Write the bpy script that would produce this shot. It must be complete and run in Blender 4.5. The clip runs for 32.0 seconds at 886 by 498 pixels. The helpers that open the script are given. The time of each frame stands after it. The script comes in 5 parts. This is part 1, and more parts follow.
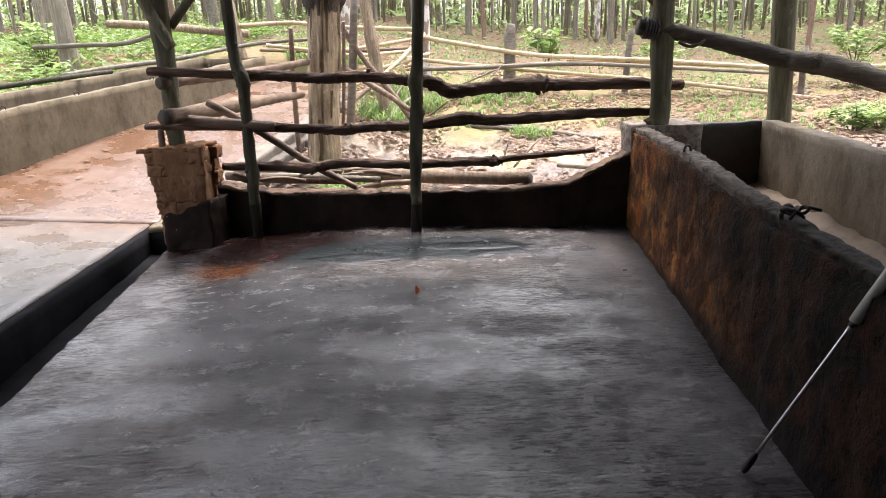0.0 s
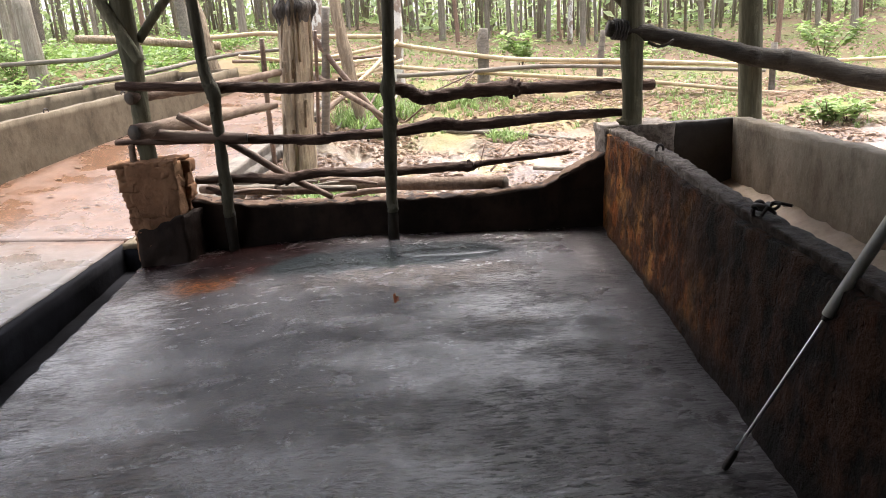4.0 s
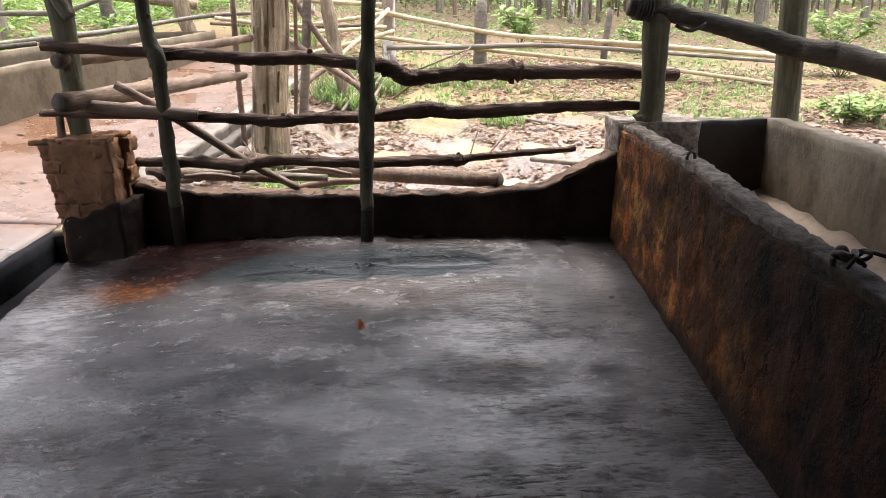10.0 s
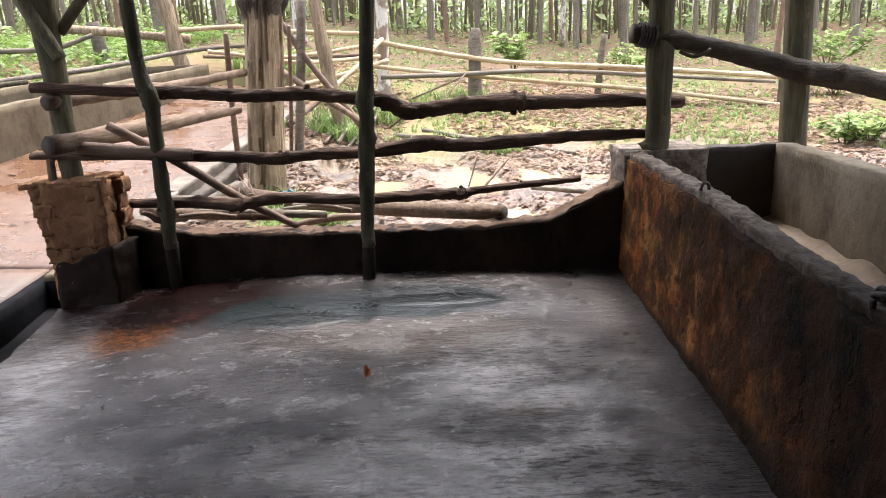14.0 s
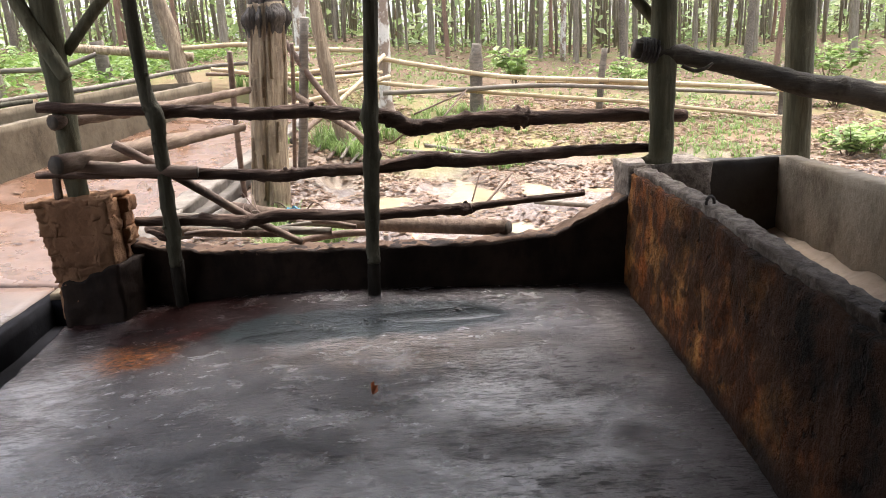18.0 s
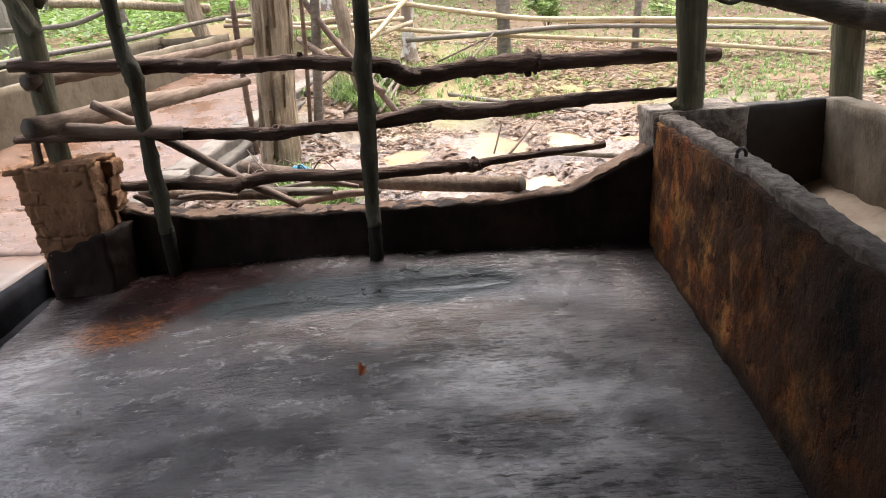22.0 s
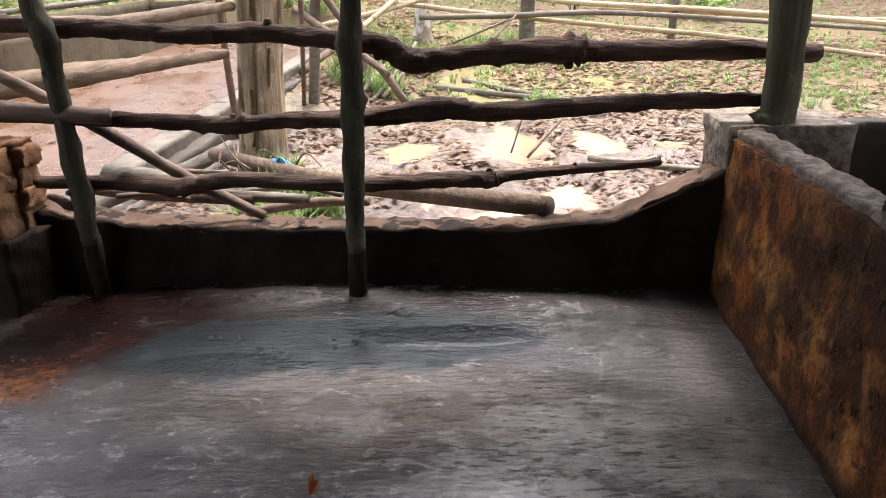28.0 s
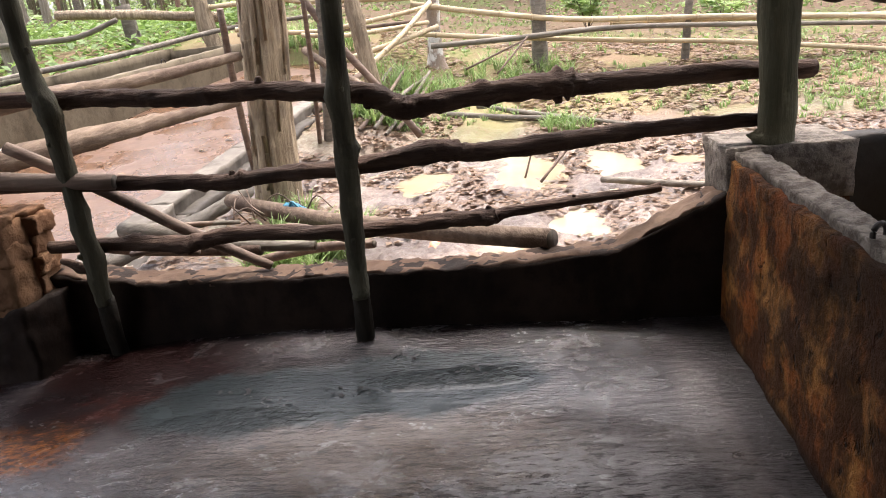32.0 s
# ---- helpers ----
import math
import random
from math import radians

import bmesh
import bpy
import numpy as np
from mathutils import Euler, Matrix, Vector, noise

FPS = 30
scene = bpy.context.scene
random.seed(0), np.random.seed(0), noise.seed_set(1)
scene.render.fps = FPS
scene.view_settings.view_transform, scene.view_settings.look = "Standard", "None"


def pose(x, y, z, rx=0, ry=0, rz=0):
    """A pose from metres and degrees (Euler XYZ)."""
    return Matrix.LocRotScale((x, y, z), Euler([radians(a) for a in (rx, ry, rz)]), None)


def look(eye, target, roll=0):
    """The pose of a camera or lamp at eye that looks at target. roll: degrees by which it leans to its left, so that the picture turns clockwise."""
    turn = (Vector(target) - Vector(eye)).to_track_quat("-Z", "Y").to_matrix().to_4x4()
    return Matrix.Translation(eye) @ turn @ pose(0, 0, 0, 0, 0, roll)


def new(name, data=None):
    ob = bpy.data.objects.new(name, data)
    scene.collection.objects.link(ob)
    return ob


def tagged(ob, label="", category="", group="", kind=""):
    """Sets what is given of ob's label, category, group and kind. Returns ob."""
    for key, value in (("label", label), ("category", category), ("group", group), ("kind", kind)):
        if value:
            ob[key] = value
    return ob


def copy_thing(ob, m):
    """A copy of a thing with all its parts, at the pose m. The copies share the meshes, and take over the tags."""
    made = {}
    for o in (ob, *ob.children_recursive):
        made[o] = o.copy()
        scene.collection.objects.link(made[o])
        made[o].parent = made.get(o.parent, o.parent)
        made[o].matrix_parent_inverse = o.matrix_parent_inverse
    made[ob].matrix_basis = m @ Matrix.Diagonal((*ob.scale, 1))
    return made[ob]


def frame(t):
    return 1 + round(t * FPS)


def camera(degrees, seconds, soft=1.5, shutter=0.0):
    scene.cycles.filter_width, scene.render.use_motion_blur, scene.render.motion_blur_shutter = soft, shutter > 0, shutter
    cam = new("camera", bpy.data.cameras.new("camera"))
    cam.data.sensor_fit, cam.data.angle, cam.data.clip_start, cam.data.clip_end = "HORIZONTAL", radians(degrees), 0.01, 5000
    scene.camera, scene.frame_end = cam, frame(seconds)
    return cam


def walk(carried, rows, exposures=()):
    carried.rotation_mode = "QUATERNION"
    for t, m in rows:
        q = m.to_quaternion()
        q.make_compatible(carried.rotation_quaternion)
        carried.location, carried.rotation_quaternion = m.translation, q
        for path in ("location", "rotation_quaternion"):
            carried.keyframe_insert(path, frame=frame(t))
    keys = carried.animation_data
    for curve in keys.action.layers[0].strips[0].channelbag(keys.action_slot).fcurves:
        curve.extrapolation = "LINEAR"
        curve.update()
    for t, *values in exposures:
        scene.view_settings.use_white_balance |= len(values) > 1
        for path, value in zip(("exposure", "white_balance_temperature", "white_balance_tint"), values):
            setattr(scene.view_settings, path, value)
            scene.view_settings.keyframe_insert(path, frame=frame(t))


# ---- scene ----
cam = camera(61.9, 32.0, 0.9)
PATH = [
    (0, (-0.043, -0.347, 1.28), (-0.037, 1.579, 0.74), -2.4),
    (0.5, (-0.035, -0.345, 1.286), (-0.001, 1.585, 0.762), -3.3),
    (1, (-0.045, -0.345, 1.28), (-0.023, 1.581, 0.74), -2.9),
    (1.5, (-0.051, -0.345, 1.282), (-0.036, 1.585, 0.757), -3.3),
    (2, (-0.055, -0.341, 1.275), (-0.051, 1.583, 0.729), -3.7),
    (2.5, (-0.038, -0.34, 1.275), (-0.017, 1.583, 0.725), -4.0),
    (3, (-0.023, -0.337, 1.264), (0.027, 1.579, 0.692), -3.6),
    (3.5, (-0.014, -0.331, 1.278), (0.041, 1.594, 0.739), -4.2),
    (5.5, (-0.032, -0.348, 1.284), (0.026, 1.582, 0.764), -2.7),
    (6, (-0.03, -0.35, 1.284), (0.033, 1.581, 0.766), -2.8),
    (6.5, (-0.034, -0.356, 1.282), (0.028, 1.577, 0.772), -2.2),
    (7, (-0.029, -0.359, 1.287), (0.038, 1.576, 0.783), -2.5),
    (7.5, (-0.035, -0.359, 1.28), (0.027, 1.572, 0.762), -2.3),
    (8, (-0.041, -0.349, 1.269), (0.019, 1.58, 0.745), -2.5),
    (8.5, (-0.03, -0.234, 1.257), (-0.016, 1.678, 0.672), -3.6),
    (9, (0.029, -0.026, 1.264), (0.034, 1.891, 0.694), -3.0),
    (9.5, (0.078, 0.131, 1.265), (0.114, 2.033, 0.648), -4.0),
    (10, (0.048, 0.372, 1.275), (0.134, 2.279, 0.679), -1.1),
    (10.5, (0.013, 0.503, 1.296), (0.062, 2.416, 0.715), -2.2),
    (11, (0.046, 0.537, 1.303), (0.123, 2.461, 0.761), -2.9),
    (11.5, (0.025, 0.526, 1.299), (0.085, 2.453, 0.766), -2.0),
    (12, (0.02, 0.514, 1.301), (0.096, 2.442, 0.773), -1.9),
    (12.5, (0.01, 0.519, 1.302), (0.092, 2.447, 0.778), -1.8),
    (13, (0.009, 0.519, 1.306), (0.099, 2.445, 0.771), -2.1),
    (13.5, (0.006, 0.515, 1.304), (0.092, 2.438, 0.764), -1.7),
    (14, (0.01, 0.509, 1.307), (0.11, 2.433, 0.772), -2.4),
    (14.5, (0.005, 0.521, 1.306), (0.073, 2.443, 0.76), -2.6),
    (16.5, (-0.008, 0.523, 1.315), (0.068, 2.451, 0.79), -2.2),
    (17, (-0.007, 0.517, 1.31), (0.076, 2.452, 0.809), -2.4),
    (17.5, (-0.006, 0.509, 1.314), (0.086, 2.442, 0.809), -2.8),
    (18, (-0.006, 0.509, 1.316), (0.091, 2.443, 0.818), -2.9),
    (18.5, (-0.004, 0.504, 1.321), (0.102, 2.44, 0.83), -2.6),
    (19, (-0.004, 0.5, 1.321), (0.106, 2.439, 0.842), -2.5),
    (19.5, (-0.003, 0.505, 1.316), (0.102, 2.437, 0.809), -2.5),
    (20, (0.001, 0.522, 1.31), (0.094, 2.449, 0.782), -1.9),
    (20.5, (0.03, 0.609, 1.301), (0.005, 2.526, 0.729), -4.4),
    (21, (0.135, 0.704, 1.295), (0.075, 2.61, 0.693), -6.2),
    (21.5, (0.181, 0.735, 1.299), (0.124, 2.645, 0.708), -5.7),
    (22, (0.189, 0.822, 1.281), (0.164, 2.723, 0.659), -4.9),
    (22.5, (0.141, 1.013, 1.313), (0.125, 2.92, 0.71), -3.2),
    (23, (0.15, 1.133, 1.292), (0.144, 3.026, 0.648), -4.2),
    (23.5, (0.182, 1.334, 1.3), (0.039, 3.213, 0.629), -5.2),
    (24, (0.21, 1.466, 1.302), (0.01, 3.348, 0.656), -8.0),
    (24.5, (0.181, 1.613, 1.293), (0.094, 3.495, 0.621), -4.9),
    (26.5, (0.149, 1.688, 1.263), (0.102, 3.579, 0.616), -3.3),
    (27, (0.134, 1.681, 1.237), (0.088, 3.568, 0.574), -2.5),
    (27.5, (0.124, 1.682, 1.21), (0.141, 3.56, 0.523), -1.6),
    (28, (0.203, 1.688, 1.218), (0.162, 3.574, 0.553), -1.8),
    (28.5, (0.283, 1.702, 1.25), (0.109, 3.589, 0.611), -5.1),
    (29, (0.321, 1.659, 1.293), (-0.009, 3.541, 0.705), -8.4),
    (29.5, (0.325, 1.711, 1.299), (0.118, 3.619, 0.736), -8.2),
    (30, (0.33, 1.75, 1.278), (0.248, 3.657, 0.679), -6.1),
    (30.5, (0.341, 1.707, 1.309), (0.276, 3.639, 0.795), -5.6),
    (31, (0.331, 1.706, 1.293), (0.217, 3.624, 0.739), -6.2),
    (31.5, (0.325, 1.726, 1.289), (0.176, 3.626, 0.683), -5.9),
    (32, (0.342, 1.71, 1.293), (0.204, 3.609, 0.682), -6.3),
]
walk(cam, [(t, look(eye, target, roll)) for t, eye, target, roll in PATH], [(0.0, 2.36, 6380, 14), (14.0, 2.3, 6380, 14), (20.0, 2.2, 6380, 14), (32.0, 2.12, 6400, 15)])

# ---- world, sun ----
world = bpy.data.worlds.new("world")
scene.world = world
world.use_nodes = True
wn = world.node_tree
sky = wn.nodes.new("ShaderNodeTexSky")
sky.sky_type, sky.sun_disc = "NISHITA", False
sky.sun_elevation, sky.sun_rotation = radians(72), radians(20)
sky.air_density, sky.dust_density, sky.ozone_density = 1.0, 5.0, 1.0
hue = wn.nodes.new("ShaderNodeHueSaturation")
hue.inputs["Saturation"].default_value = 0.42
wn.links.new(sky.outputs[0], hue.inputs["Color"])
wn.links.new(hue.outputs[0], wn.nodes["Background"].inputs["Color"])
wn.nodes["Background"].inputs["Strength"].default_value = 0.15
sun = new("sun", bpy.data.lights.new("sun", "SUN"))
sun.data.energy, sun.data.angle, sun.data.color = 1.3, radians(30), (1.0, 0.96, 0.9)
sun.matrix_world = look((0, 0, 0), (-0.1, -0.29, -0.95))


# ---- materials ----
def material(name, build, bump=0.0, scale=1.0, rough=0.7, coat=0.0, shine=0.5):
    """A principled material; build(tree helper) returns colour and, at will, height and roughness sockets."""
    mat = bpy.data.materials.new(name)
    mat.use_nodes = True
    t = Tree(mat.node_tree)
    out = build(t)
    colour, height, roughness, gloss = (tuple(out) + (None, None, None))[:4] if isinstance(out, tuple) else (out, None, None, None)
    bsdf = mat.node_tree.nodes["Principled BSDF"]
    t.put(colour, bsdf.inputs["Base Color"])
    t.put(rough if roughness is None else roughness, bsdf.inputs["Roughness"])
    bsdf.inputs["Coat Weight"].default_value, bsdf.inputs["Coat Roughness"].default_value = coat, 0.09
    t.put(shine if gloss is None else gloss, bsdf.inputs["Specular IOR Level"])
    if gloss is not None and coat:
        t.put(t.math("MULTIPLY", gloss, coat), bsdf.inputs["Coat Weight"])
    if height is not None and bump:
        b = t.tree.nodes.new("ShaderNodeBump")
        b.inputs["Strength"].default_value, b.inputs["Distance"].default_value = 1.0, bump
        t.put(height, b.inputs["Height"])
        t.tree.links.new(b.outputs[0], bsdf.inputs["Normal"])
        if coat:
            t.tree.links.new(b.outputs[0], bsdf.inputs["Coat Normal"])
    return mat


class Tree:
    """Short hands for nodes; values may be sockets, numbers or colours."""

    def __init__(self, tree):
        self.tree = tree
        self.place = tree.nodes.new("ShaderNodeTexCoord").outputs["Object"]

    def put(self, value, socket):
        if isinstance(value, bpy.types.NodeSocket):
            self.tree.links.new(value, socket)
        elif isinstance(value, (tuple, list)):
            socket.default_value = (*value, 1.0) if len(value) == 3 and socket.type == "RGBA" else value
        else:
            socket.default_value = (value,) * 3 if socket.type == "VECTOR" else value

    def at(self, sx=1.0, sy=1.0, sz=1.0, dx=0.0, dy=0.0, dz=0.0, world=False):
        m = self.tree.nodes.new("ShaderNodeMapping")
        source = self.tree.nodes.new("ShaderNodeNewGeometry").outputs["Position"] if world else self.place
        self.put(source, m.inputs["Vector"])
        m.inputs["Scale"].default_value, m.inputs["Location"].default_value = (sx, sy, sz), (dx, dy, dz)
        return m.outputs[0]

    def noise(self, scale, detail=4.0, rough=0.55, where=None, distort=0.0):
        n = self.tree.nodes.new("ShaderNodeTexNoise")
        n.inputs["Scale"].default_value, n.inputs["Detail"].default_value = scale, detail
        n.inputs["Roughness"].default_value, n.inputs["Distortion"].default_value = rough, distort
        self.put(self.place if where is None else where, n.inputs["Vector"])
        return n.outputs["Fac"]

    def cells(self, scale, where=None, feature="F1"):
        n = self.tree.nodes.new("ShaderNodeTexVoronoi")
        n.feature = feature
        n.inputs["Scale"].default_value = scale
        self.put(self.place if where is None else where, n.inputs["Vector"])
        return n.outputs["Distance"]

    def step(self, value, lo, hi, a=0.0, b=1.0):
        n = self.tree.nodes.new("ShaderNodeMapRange")
        n.interpolation_type = "SMOOTHSTEP"
        for k, v in zip(range(5), (value, lo, hi, a, b)):
            self.put(v, n.inputs[k])
        return n.outputs[0]

    def math(self, op, a, b=0.0):
        n = self.tree.nodes.new("ShaderNodeMath")
        n.operation = op
        self.put(a, n.inputs[0]), self.put(b, n.inputs[1])
        return n.outputs[0]

    def mix(self, fac, a, b, kind="MIX"):
        n = self.tree.nodes.new("ShaderNodeMix")
        n.data_type, n.blend_type = "RGBA", kind
        self.put(fac, n.inputs["Factor"])
        self.put(a, n.inputs[6]), self.put(b, n.inputs[7])
        return n.outputs[2]

    def random(self):
        return self.tree.nodes.new("ShaderNodeObjectInfo").outputs["Random"]

    def island(self):
        return self.tree.nodes.new("ShaderNodeNewGeometry").outputs["Random Per Island"]

    def xyz(self):
        s = self.tree.nodes.new("ShaderNodeSeparateXYZ")
        self.put(self.tree.nodes.new("ShaderNodeNewGeometry").outputs["Position"], s.inputs[0])
        return s.outputs

    def blob(self, x, y, rx, ry, edge=0.35, wobble=0.5, scale=2.5):
        """1 inside an uneven oval on the ground at x, y, 0 outside."""
        p = self.xyz()
        dx = self.math("MULTIPLY", self.math("SUBTRACT", p[0], x), 1.0 / rx)
        dy = self.math("MULTIPLY", self.math("SUBTRACT", p[1], y), 1.0 / ry)
        d = self.math("SQRT", self.math("ADD", self.math("MULTIPLY", dx, dx), self.math("MULTIPLY", dy, dy)))
        n = self.math("MULTIPLY", self.math("SUBTRACT", self.noise(scale, 5.0, 0.6), 0.5), wobble * 2)
        return self.step(self.math("ADD", d, n), 1.0 - edge, 1.0 + edge, 1.0, 0.0)


def m_floor(t):
    """Brushed concrete: torn ridges in bands, smooth dark flakes, dung stains, pale sheen painted on worn wet patches,
    a shaded corner and a slick.
    """
    p = t.xyz()
    bend = t.math("MULTIPLY", t.noise(0.9, 2.0, 0.5), 0.16)
    along = t.tree.nodes.new("ShaderNodeCombineXYZ")
    t.put(t.math("MULTIPLY", p[0], 13.0), along.inputs[0])
    t.put(t.math("MULTIPLY", t.math("ADD", p[1], bend), 62.0), along.inputs[1])
    strokes = t.noise(1.0, 5.0, 0.6, along.outputs[0], 0.35)
    tear = t.noise(1.0, 5.0, 0.62, t.at(20.0, 38.0, 1.0), 1.2)
    ridge = t.math("SUBTRACT", 1.0, t.math("ABSOLUTE", t.math("MULTIPLY", t.math("SUBTRACT", tear, 0.5), 5.0)))
    patch = t.noise(1.3, 8.0, 0.62, t.at(1.0, 1.25, 1.0), 0.5)
    worn = t.noise(5.0, 8.0, 0.72, t.at(1.0, 1.8, 1.0), 0.4)
    grit = t.noise(46.0, 6.0, 0.7, t.at(1.0, 1.5, 1.0))
    band = t.step(t.noise(1.0, 4.0, 0.55, t.at(1.1, 2.2, 1.0, 3.0)), 0.42, 0.6)
    flake = t.step(t.noise(6.5, 3.0, 0.5, t.at(1.0, 1.5, 1.0, 4.0), 0.5), 0.665, 0.68)
    base = t.mix(t.step(patch, 0.36, 0.62), (0.02, 0.0152, 0.0138), (0.05, 0.039, 0.0355))
    base = t.mix(t.step(t.noise(0.8, 5.0, 0.6, t.at(1.0, 1.6, 1.0, 9.0)), 0.45, 0.65, 0.0, 0.6), base, (0.052, 0.037, 0.029))
    base = t.mix(t.step(worn, 0.5, 0.6, 0.0, 0.55), base, (0.085, 0.073, 0.069))
    base = t.mix(t.step(grit, 0.6, 0.68, 0.0, 0.35), base, (0.17, 0.158, 0.15))
    pale = t.math("MAXIMUM", t.blob(0.05, 3.6, 0.62, 0.2, 0.4, 0.8, 4.0), t.blob(0.44, 2.93, 0.16, 0.08, 0.3, 0.6, 6.0))
    base = t.mix(t.math("MULTIPLY", pale, 0.75), base, (0.115, 0.083, 0.062))
    dry = t.math("MAXIMUM", t.math("MULTIPLY", t.blob(0.76, 3.48, 0.2, 0.42, 0.3, 0.9, 4.0), 0.8), t.step(t.math("ADD", p[0], t.math("MULTIPLY", t.noise(3.0, 6.0, 0.65), 0.7)), 1.1, 1.42))
    base = t.mix(t.math("MULTIPLY", dry, 0.6), base, (0.038, 0.028, 0.027))
    strip = t.blob(0.95, 3.66, 0.07, 0.42, 0.3, 0.5, 6.0)
    base = t.mix(t.math("MULTIPLY", strip, 0.6), base, (0.11, 0.09, 0.08))
    # dark red stain, deepened to hold the far corner's shade
    stain_shade = t.blob(-1.3, 4.18, 0.8, 0.44, 0.45, 0.6, 3.5)
    base = t.mix(t.math("MULTIPLY", stain_shade, t.step(worn, 0.3, 0.5, 0.75, 1.0)), base, (0.013, 0.0048, 0.004))
    base = t.mix(t.math("MULTIPLY", t.blob(-1.0, 4.02, 0.22, 0.1, 0.5, 0.9, 5.0), t.step(worn, 0.4, 0.6, 0.0, 0.6)), base, (0.062, 0.018, 0.012))
    rust = t.math("MULTIPLY", t.blob(-1.34, 3.8, 0.22, 0.16, 0.4, 0.8, 6.0), t.step(worn, 0.32, 0.5, 0.3, 1.0))
    base = t.mix(rust, base, t.mix(t.step(t.noise(30.0, 6.0, 0.7, t.at(1.0, 1.7, 1.0)), 0.42, 0.6), (0.17, 0.056, 0.012), (0.03, 0.01, 0.006)))
    # sky sheen painted as lighter colour, on top of the wet gloss
    pale_sheen = t.math("MAXIMUM", t.blob(-1.62, 3.0, 0.24, 0.95, 0.5, 0.7, 3.0), t.math("MAXIMUM", t.blob(0.45, 1.9, 0.58, 1.0, 0.5, 0.9, 3.0), t.blob(0.5, 3.2, 0.34, 0.42, 0.5, 0.9, 3.0)))
    pale_sheen = t.math("MULTIPLY", pale_sheen, t.math("MULTIPLY", t.step(worn, 0.38, 0.55, 0.25, 1.0), t.step(strokes, 0.36, 0.5, 0.3, 1.0)))
    base = t.mix(t.math("MULTIPLY", pale_sheen, 0.95), base, (0.175, 0.16, 0.152))
    base = t.mix(t.math("MULTIPLY", flake, 0.8), base, (0.03, 0.024, 0.023))
    # floor turns near-black along the trough's foot
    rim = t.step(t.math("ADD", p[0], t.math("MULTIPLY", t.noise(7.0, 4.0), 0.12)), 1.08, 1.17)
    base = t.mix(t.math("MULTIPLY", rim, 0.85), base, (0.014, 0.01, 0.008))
    torn = t.blob(0.55, 1.9, 0.62, 1.1, 0.5, 0.7, 2.5)
    rugged = t.math("MULTIPLY", t.math("SUBTRACT", 1.0, t.math("MULTIPLY", flake, 0.9)), t.math("ADD", t.math("ADD", t.math("MULTIPLY", band, 0.75), 0.25), t.math("MULTIPLY", torn, 0.12)))
    # groove shade and ridge glints painted in as dark and pale strokes
    cut = t.math("MULTIPLY", t.step(strokes, 0.38, 0.43, 1.0, 0.0), rugged)
    base = t.mix(t.math("MULTIPLY", t.step(strokes, 0.6, 0.66, 0.0, 0.3), rugged), base, (0.16, 0.15, 0.145))
    base = t.mix(t.step(t.math("MULTIPLY", ridge, t.math("MULTIPLY", t.step(worn, 0.4, 0.6), t.math("SUBTRACT", 1.0, stain_shade))), 0.75, 0.92, 0.0, 0.5), base, (0.21, 0.19, 0.178))
    base = t.mix(t.math("MULTIPLY", cut, 0.58), base, (0.01, 0.0085, 0.008))
    wet = t.math("MAXIMUM", t.blob(-0.5, 3.96, 0.5, 0.21, 0.14, 0.6, 5.0), t.blob(0.04, 4.04, 0.44, 0.22, 0.14, 0.6, 5.0))
    base = t.mix(t.math("MULTIPLY", wet, 0.88), base, (0.024, 0.031, 0.031))
    height = t.math("MULTIPLY", t.math("ADD", t.math("MULTIPLY", t.math("SUBTRACT", strokes, 0.5), 1.5), t.math("MULTIPLY", t.math("SUBTRACT", t.math("MAXIMUM", ridge, -0.6), 0.4), 0.2)), rugged)
    height = t.math("ADD", height, t.math("MULTIPLY", grit, 0.22))
    height = t.math("ADD", height, t.math("MULTIPLY", worn, 0.4))
    height = t.math("MULTIPLY", t.math("SUBTRACT", height, 0.31), t.math("SUBTRACT", 1.0, t.math("MULTIPLY", wet, 0.6)))
    ripple = t.math("MULTIPLY", t.noise(26.0, 4.0, 0.6, t.at(1.0, 1.6, 1.0), 0.6), t.math("MAXIMUM", t.blob(-0.58, 3.82, 0.22, 0.07, 0.4, 0.8, 6.0), t.blob(0.12, 4.03, 0.24, 0.06, 0.4, 0.8, 6.0)))
    height = t.math("ADD", height, t.math("MULTIPLY", t.math("MULTIPLY", ripple, wet), 2.2))
    rough = t.math("ADD", t.step(worn, 0.35, 0.65, 0.12, 0.3), t.math("MULTIPLY", dry, 0.2))
    rough = t.math("MAXIMUM", t.math("SUBTRACT", rough, t.math("ADD", t.math("MULTIPLY", wet, 0.22), t.math("MULTIPLY", pale_sheen, 0.06))), 0.05)
    shine = t.math("MAXIMUM", t.step(patch, 0.38, 0.62, 0.6, 0.82), t.math("MULTIPLY", pale_sheen, 0.9))
    shine = t.math("MULTIPLY", shine, t.math("SUBTRACT", 1.0, t.math("MULTIPLY", dry, 0.45)))
    shine = t.math("MULTIPLY", shine, t.math("SUBTRACT", 1.0, t.math("MULTIPLY", cut, 0.6)))
    shine = t.math("MULTIPLY", shine, t.math("SUBTRACT", 1.0, t.math("MULTIPLY", flake, 0.5)))
    shine = t.math("MULTIPLY", shine, t.step(grit, 0.4, 0.58, 0.5, 1.0))
    shine = t.math("MULTIPLY", shine, t.math("SUBTRACT", 1.0, t.math("MULTIPLY", wet, 0.5)))
    # the painted corner shade also takes the gloss away
    shine = t.math("MULTIPLY", shine, t.math("SUBTRACT", 1.0, t.math("MULTIPLY", stain_shade, 0.9)))
    return base, height, rough, shine


